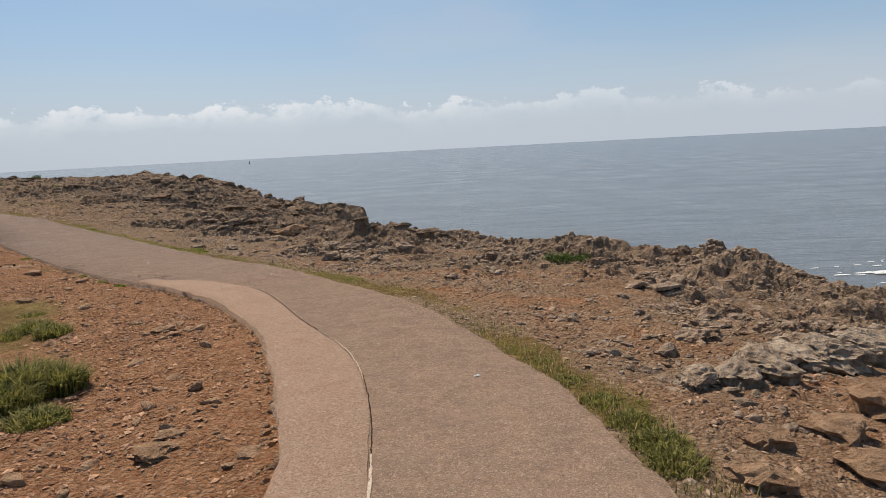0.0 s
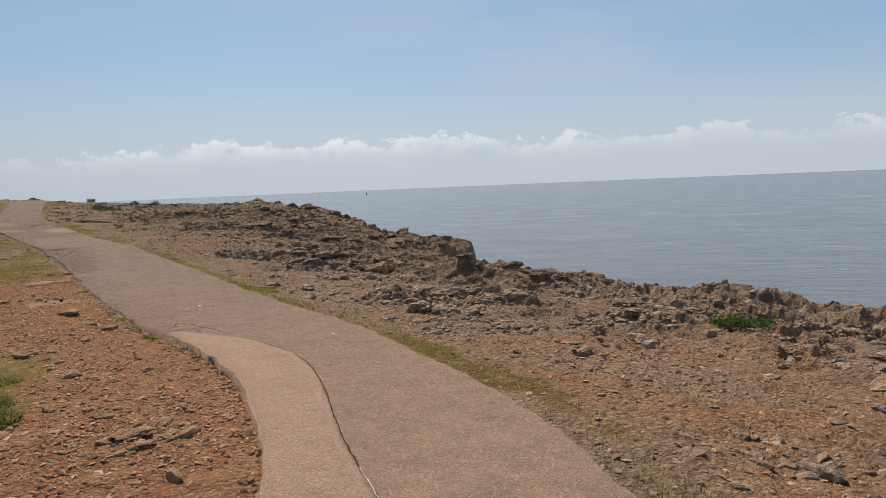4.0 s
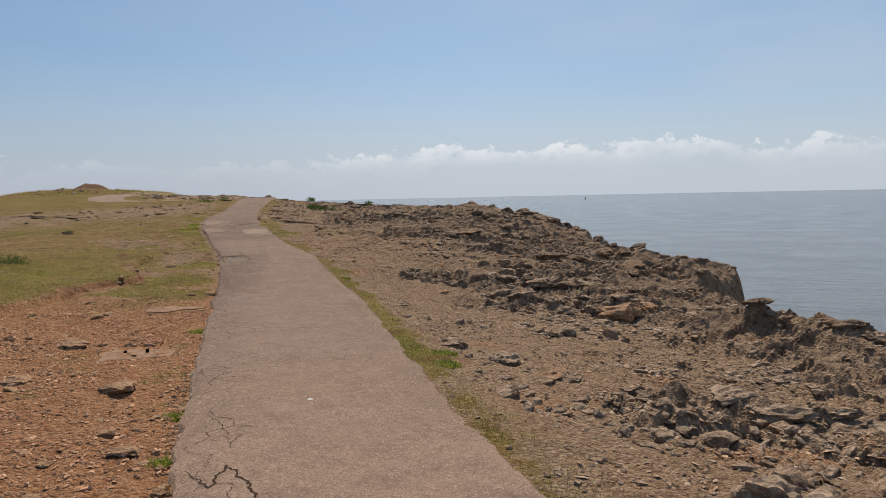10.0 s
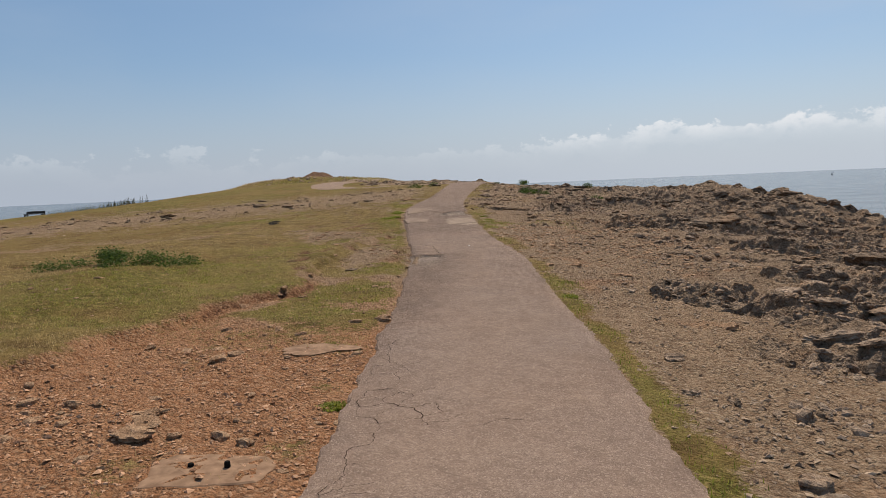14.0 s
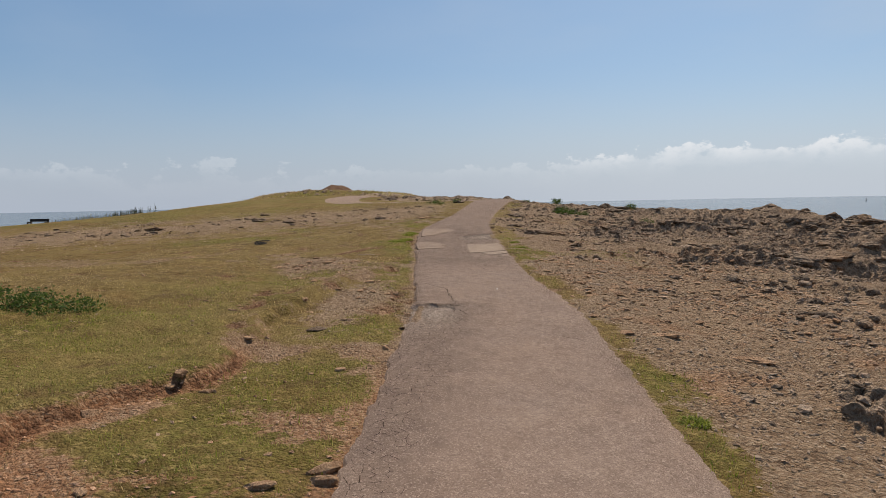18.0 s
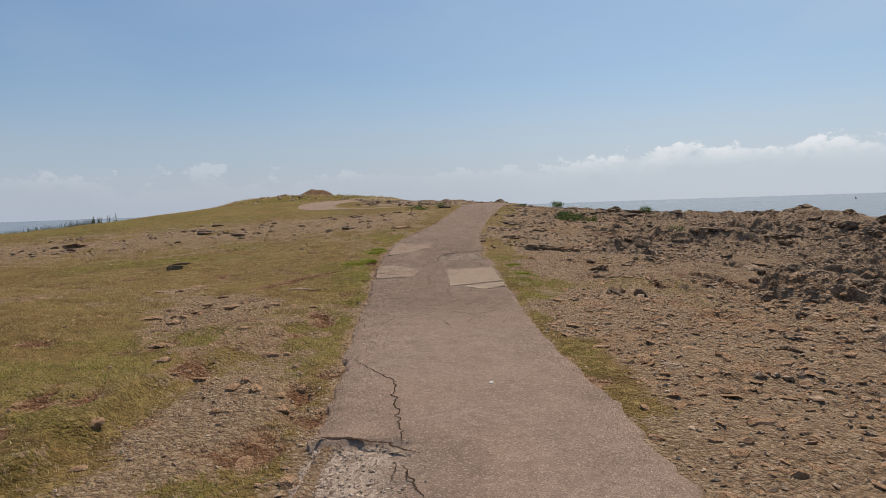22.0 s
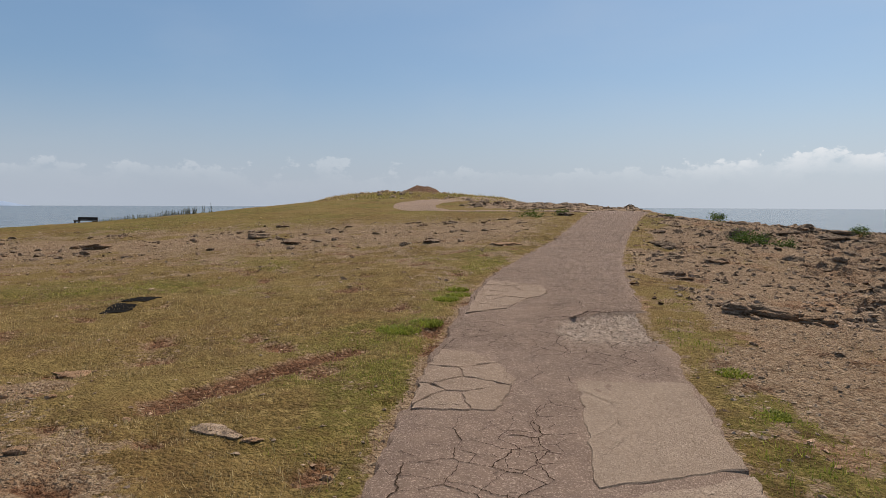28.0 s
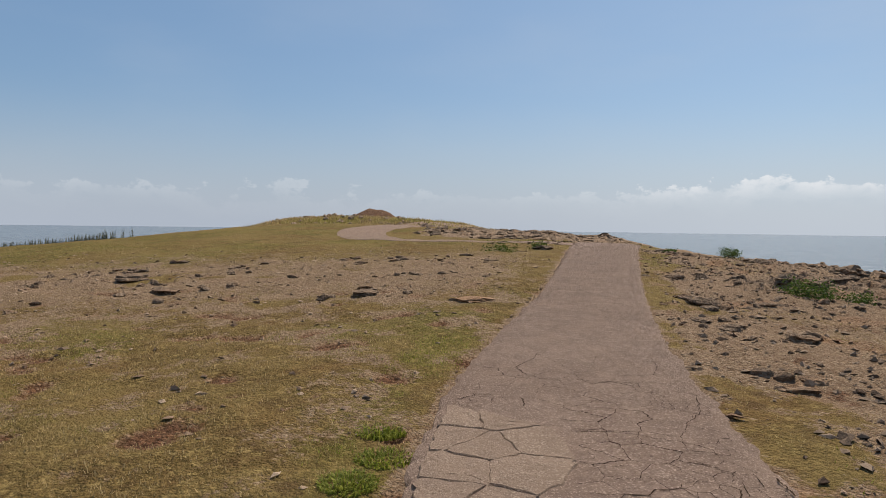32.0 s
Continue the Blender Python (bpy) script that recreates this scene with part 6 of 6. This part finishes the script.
def ground_at(u, v):
    return float(ground_z(np.array([u]), np.array([v]))[0])


def drape(bm, m):
    """Lets a thin slab follow the ground under it."""
    inv = m.inverted()
    for q in bm.verts:
        w = m @ q.co
        u, v = -0.7 * w.x + 0.714 * w.y, 0.714 * w.x + 0.7 * w.y
        w.z += 0.8 * (ground_at(u, v) - m.translation.z)
        q.co = inv @ w


def concrete_base():
    """An old footing flush with the soil, with two cut-off posts."""
    root = tagged(new("post_footing"), "flat weathered concrete footing with two black post stubs", "footing")
    u, v = 13.25, 2.55
    x, y = world_xy(u, v)
    root.matrix_world = pose(float(x), float(y), ground_at(u, v) - 0.002, 0, 0, 48)
    rng = random.Random(5)
    bm = bmesh.new()
    n, rings = 26, []
    for z, s in ((-0.06, 1.0), (-0.004, 1.0), (0.002, 0.95), (0.003, 0.5)):
        ring = []
        for k in range(n):
            a = 2 * math.pi * k / n
            c, q = math.cos(a), math.sin(a)
            r = 1 / (abs(c) ** 5 + abs(q) ** 5) ** 0.2 * (1 + 0.05 * math.sin(3 * a + 1) + 0.03 * math.sin(7 * a))
            ring.append(bm.verts.new((0.34 * r * s * c, 0.2 * r * s * q, z)))
        rings.append(ring)
    for lo, hi in zip(rings, rings[1:]):
        for k in range(n):
            bm.faces.new((lo[k], lo[(k + 1) % n], hi[(k + 1) % n], hi[k]))
    bm.faces.new(rings[-1])
    drape(bm, root.matrix_world)
    part("base", bm, "dusty_concrete", root)
    for dx in (-0.09, 0.11):
        bm = bmesh.new()
        bmesh.ops.create_cone(bm, cap_ends=True, segments=10, radius1=0.019, radius2=0.016, depth=0.034)
        bmesh.ops.bevel(bm, geom=[e for e in bm.edges], offset=0.003, segments=1, affect="EDGES")
        stub = part("post_stub", bm, "black_rubber", root, "short black post stub")
        stub.location = (dx, 0.01, 0.012)


concrete_base()


def flat_stone(u, v, a, b, turn, seed, label, lift=0.03):
    """A thin slab of bedrock lying in the soil with an undercut near rim."""
    rng = random.Random(seed)
    bm = bmesh.new()
    n, rings = 30, []
    wob = [1 + 0.16 * math.sin(2 * math.pi * k / n * 3 + seed) + rng.uniform(-0.07, 0.07) for k in range(n)]
    for z, s in ((-0.05, 0.82), (lift * 0.3, 0.93), (lift * 0.85, 1.0), (lift, 0.94), (lift * 1.15, 0.5)):
        rings.append([bm.verts.new((a * wob[k] * s * math.cos(2 * math.pi * k / n), b * wob[k] * s * math.sin(2 * math.pi * k / n), z + rng.uniform(-0.003, 0.003))) for k in range(n)])
    for lo, hi in zip(rings, rings[1:]):
        for k in range(n):
            bm.faces.new((lo[k], lo[(k + 1) % n], hi[(k + 1) % n], hi[k]))
    bm.faces.new(rings[-1])
    x, y = world_xy(u, v)
    m = pose(float(x), float(y), ground_at(u, v) - 0.004, 0, 0, turn)
    drape(bm, m)
    ob = part("flat_stone", bm, "limestone" if "dark" in label else "dusty_concrete" if "broad" in label else "tan_stone")
    ob.matrix_world = m
    return tagged(ob, label, "stone", "flat stones")


flat_stone(15.74, 2.64, 0.36, 0.17, 50, 1, "broad flat brown slab of stone in red soil", 0.010)
rock(13.75, 1.9, 0.16, 2, 20, "pale flat stone in red soil", (1.1, 0.75, 0.42), 0.16, "flat stones", kinds=TAN)
rock(14.2, 1.75, 0.15, 3, 70, "pale flat stone in red soil", (1.1, 0.67, 0.42), 0.16, "flat stones", kinds=TAN)


def mat(corners, seed):
    """A thin black mat with frayed sides, lying in the grass."""
    rng = random.Random(seed)
    ring = []
    for (a, b), (c, e) in zip(corners, corners[1:] + corners[:1]):
        for k in range(8):
            ring.append((a + (c - a) * k / 8 + rng.uniform(-0.012, 0.012), b + (e - b) * k / 8 + rng.uniform(-0.012, 0.012)))
    mu, mv = np.mean(ring, axis=0)
    bm = bmesh.new()
    loops = []
    for s, dz in ((1.0, -0.02), (1.0, 0.003), (0.97, 0.007), (0.6, 0.007), (0.25, 0.007)):
        loops.append([bm.verts.new(at_uv(mu + (u - mu) * s, mv + (v - mv) * s, ground_at(mu + (u - mu) * s, mv + (v - mv) * s) + dz + rng.uniform(0, 0.004))) for u, v in ring])
    for lo, hi in zip(loops, loops[1:]):
        for k in range(len(ring)):
            bm.faces.new((lo[k], lo[(k + 1) % len(ring)], hi[(k + 1) % len(ring)], hi[k]))
    bm.faces.new(loops[-1])
    bmesh.ops.recalc_face_normals(bm, faces=bm.faces[:])
    tagged(part("rubber_mat", bm, "black_rubber"), "thin black rubber mat lying in dry grass", "mat", "mats in the grass")


mat([(30.74, -2.08), (31.27, -2.27), (31.23, -1.92), (30.84, -1.81)], 1)
mat([(31.33, -2.26), (31.76, -2.33), (31.8, -2.0), (31.4, -1.93)], 2)
flat_stone(27.5, 1.45, 0.2, 0.07, 205, 11, "narrow dark stone in dry grass", 0.012)
rock(27.42, 1.74, 0.07, 12, 40, "small brown stone in dry grass", (1.1, 0.64, 0.42), 0.16, "flat stones", kinds=TAN)
rock(26.14, 0.97, 0.16, 13, 70, "flat brown stone in dry grass", (1.1, 0.75, 0.42), 0.16, "flat stones", kinds=TAN)
rock(26.2, 1.5, 0.12, 14, 20, "flat brown stone in dry grass", (1.1, 0.58, 0.42), 0.16, "flat stones", kinds=TAN)
rock(28.6, -0.5, 0.2, 6, 30, "flat brown stone in dry grass", (1.1, 0.65, 0.42), 0.16, "flat stones", kinds=TAN)
rock(20.1, 5.75, 0.16, 7, 40, "flat pale stone in scree", (1.1, 0.62, 0.42), 0.16, "flat stones", kinds=TAN)
rock(19.4, 6.3, 0.2, 8, 10, "flat pale stone in scree", (1.1, 0.50, 0.42), 0.16, "flat stones", kinds=TAN)
rock(16.6, 6.7, 0.2, 9, 80, "flat pale stone in scree", (1.1, 0.40, 0.42), 0.16, "flat stones", kinds=TAN)
rock(11.5, 6.3, 0.22, 10, 80, "flat pale stone in scree", (1.1, 0.55, 0.42), 0.16, "flat stones", kinds=TAN)


def scrap(u, v, s, seed):
    bm = bmesh.new()
    bmesh.ops.create_icosphere(bm, subdivisions=2, radius=s)
    rng = random.Random(seed)
    for q in bm.verts:
        q.co = Vector((q.co.x * 1.2, q.co.y * 0.8, q.co.z * 0.35)) * rng.uniform(0.8, 1.1)
    ob = part("pale_pebble", bm, "pale_scrap")
    x, y = world_xy(u, v)
    ob.matrix_world = pose(float(x), float(y), float(path_z(np.array([u]), np.array([v]))[0]) + s * 0.2, 0, 0, 40 * seed)
    tagged(ob, "small white pebble on the asphalt", "pebble", "white pebbles")


for k, (u, v) in enumerate([(2.9, 3.1), (11.0, 4.05), (22.7, 4.15), (4.2, 2.75), (7.9, 4.5)]):
    scrap(u, v, 0.018, k)

# ---- bench and stalks on the skyline ----
BENCH = (64.5, -31.6)


def bench():
    root = tagged(new("bench"), "dark wooden bench with a slatted back on the grassy brink", "bench")
    u, v = BENCH
    x, y = world_xy(u, v)
    root.matrix_world = pose(float(x), float(y), ground_at(u, v) - 0.1, 0, 0, 50)

    def board(name, size, at, rx=0.0):
        bm = bmesh.new()
        bmesh.ops.create_cube(bm, size=1)
        for q in bm.verts:
            q.co = Vector((q.co.x * size[0], q.co.y * size[1], q.co.z * size[2]))
        bmesh.ops.bevel(bm, geom=[e for e in bm.edges], offset=0.008, segments=2, affect="EDGES")
        ob = part(name, bm, "dark_wood", root)
        ob.matrix_basis = pose(*at, rx, 0, 0)

    for k in range(4):
        board("seat_slat", (1.5, 0.10, 0.04), (0, -0.22 + 0.12 * k, 0.46))
    for k in range(2):
        board("back_slat", (1.5, 0.035, 0.10), (0, 0.24 + 0.025 * k, 0.54 + 0.10 * k), -12)
    for sx in (-0.68, 0.68):
        board("leg", (0.09, 0.09, 0.50), (sx, -0.18, 0.21))
        board("leg", (0.09, 0.09, 0.72), (sx, 0.27, 0.33), -8)
        board("rail", (0.07, 0.5, 0.07), (sx, 0.04, 0.40))
    board("plinth", (1.0, 0.5, 0.16), (-1.45, 0.1, 0.06))


bench()


def stalk_plant(u, v, h, seed):
    """A tall seeding weed: stem with narrow leaves and a spike of buds."""
    rng = random.Random(seed)
    root = tagged(new("tall_weed"), "tall dark green weed stalk on the skyline", "plant", "weeds on the skyline")
    x, y = world_xy(u, v)
    root.matrix_world = pose(float(x), float(y), ground_at(u, v) - 0.02, rng.uniform(-9, 9), rng.uniform(-9, 9), rng.uniform(0, 360))
    bm = bmesh.new()
    rings = []
    for k in range(5):
        t = k / 4
        r = 0.014 * (1 - 0.6 * t)
        rings.append([bm.verts.new((r * math.cos(a) + 0.03 * t * t, r * math.sin(a), h * t)) for a in (0, 2.1, 4.2)])
    for lo, hi in zip(rings, rings[1:]):
        for j in range(3):
            bm.faces.new((lo[j], lo[(j + 1) % 3], hi[(j + 1) % 3], hi[j]))
    part("stem", bm, "stalk", root)
    bm = bmesh.new()
    for _ in range(34):
        t, a = rng.uniform(0.1, 1.0), rng.uniform(0, 2 * math.pi)
        s = h * (0.18 * (1 - t) + 0.05)
        p = Vector((0.03 * t * t, 0, h * t))
        d = Vector((math.cos(a), math.sin(a), rng.uniform(0.2, 0.9))).normalized()
        w = Vector((-math.sin(a), math.cos(a), 0)) * s * 0.34
        q = [bm.verts.new(c) for c in (p - w * 0.4, p + d * s * 0.5 - w, p + d * s, p + d * s * 0.5 + w)]
        bm.faces.new(q)
    part("leaves", bm, "stalk", root)


def weeds():
    rng = random.Random(77)
    for k in range(190):
        t = rng.random()
        stalk_plant(64.2 + 1.8 * t + rng.uniform(-0.6, 0.6), -30.2 + 6.2 * t + rng.uniform(-0.5, 0.5), rng.uniform(0.3, 0.62) * (0.8 + 0.4 * t), 500 + k)
    for k in range(7):
        stalk_plant(66.2 + rng.uniform(-0.5, 0.5), -23.4 + rng.uniform(-0.7, 0.7), rng.uniform(0.5, 0.85), 600 + k)


weeds()


# ---- far out ----
def buoy():
    root = tagged(new("buoy"), "dark navigation buoy far out at sea", "buoy")
    root.matrix_world = pose(-500, 1780, SEA) @ Matrix.Scale(0.75, 4)
    for name, r1, r2, h, z in (("float", 3.0, 3.0, 2.0, 0.4), ("tower", 1.6, 0.7, 6.5, 4.4), ("lantern", 0.8, 0.5, 1.6, 8.2)):
        bm = bmesh.new()
        bmesh.ops.create_cone(bm, cap_ends=True, segments=12, radius1=r1, radius2=r2, depth=h)
        bmesh.ops.bevel(bm, geom=[e for e in bm.edges], offset=0.12, segments=1, affect="EDGES")
        ob = part(name, bm, "buoy_paint", root)
        ob.location = (0, 0, z)


buoy()


def far_coast():
    """A headland across the water, with the air's haze put into its pale colour and glow."""
    n = Nodes("haze_glow_land")
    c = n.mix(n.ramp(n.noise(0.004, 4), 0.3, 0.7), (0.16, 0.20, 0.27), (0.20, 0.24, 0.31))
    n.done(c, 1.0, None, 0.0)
    # an even glow lifts the land towards the sky, in place of haze
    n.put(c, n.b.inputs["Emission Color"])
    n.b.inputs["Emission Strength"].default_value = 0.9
    k = np.arange(60)
    az = np.radians(-88.6 - k * 0.25)
    h = 26 * smooth(0, 9, k) * (1 + 0.15 * np.sin(k * 0.3)) * smooth(59, 50, k)
    x, y = 4600 * np.sin(az), 4600 * np.cos(az)
    p = np.concatenate([np.stack([x, y, np.full(60, SEA)], 1), np.stack([x * 1.01, y * 1.01, SEA + h], 1), np.stack([x * 1.03, y * 1.03, np.full(60, SEA)], 1)])
    i = np.arange(59)
    faces = np.concatenate([np.stack([i, i + 1, i + 61, i + 60], 1), np.stack([i + 60, i + 61, i + 121, i + 120], 1)])
    tagged(link("backdrop", p, faces, "haze_glow_land", smooth_faces=True), "blue headland across the water, its haze put into the colour", "headland", kind="structure")


far_coast()


def foam():
    """Broken lines of surf below the cliff: many thin ragged flecks."""
    rng = np.random.default_rng(9)
    pts, faces = [], []
    for line, (du, n) in enumerate(((0, 500), (-5, 260), (7, 120))):
        t = rng.uniform(0.3, 1.8, n)
        x = 36 + 60 * t + rng.normal(0, 1.5, n)
        y = 84 + 5 * t + du + 1.6 * np.sin(t * 9 + line) + rng.normal(0, 0.7, n)
        for q in range(n):
            m, a, r = 7, rng.uniform(0, 6.3), rng.uniform(0.15, 0.7) * (0.5 if line else 1.0)
            k = len(pts)
            for j in range(m):
                b = 2 * np.pi * j / m
                s = r * rng.uniform(0.5, 1.2)
                pts.append((x[q] + 2.6 * s * np.cos(b), y[q] + 0.8 * s * np.sin(b), SEA + 0.05 + 0.01 * (q % 9)))
            faces += [(k, k + j, k + j + 1) for j in range(1, m - 1)]
    tagged(link("surf", np.array(pts), np.array(faces), "sea_foam"), "white surf breaking below the cliff", "surf", kind="stuff")


foam()
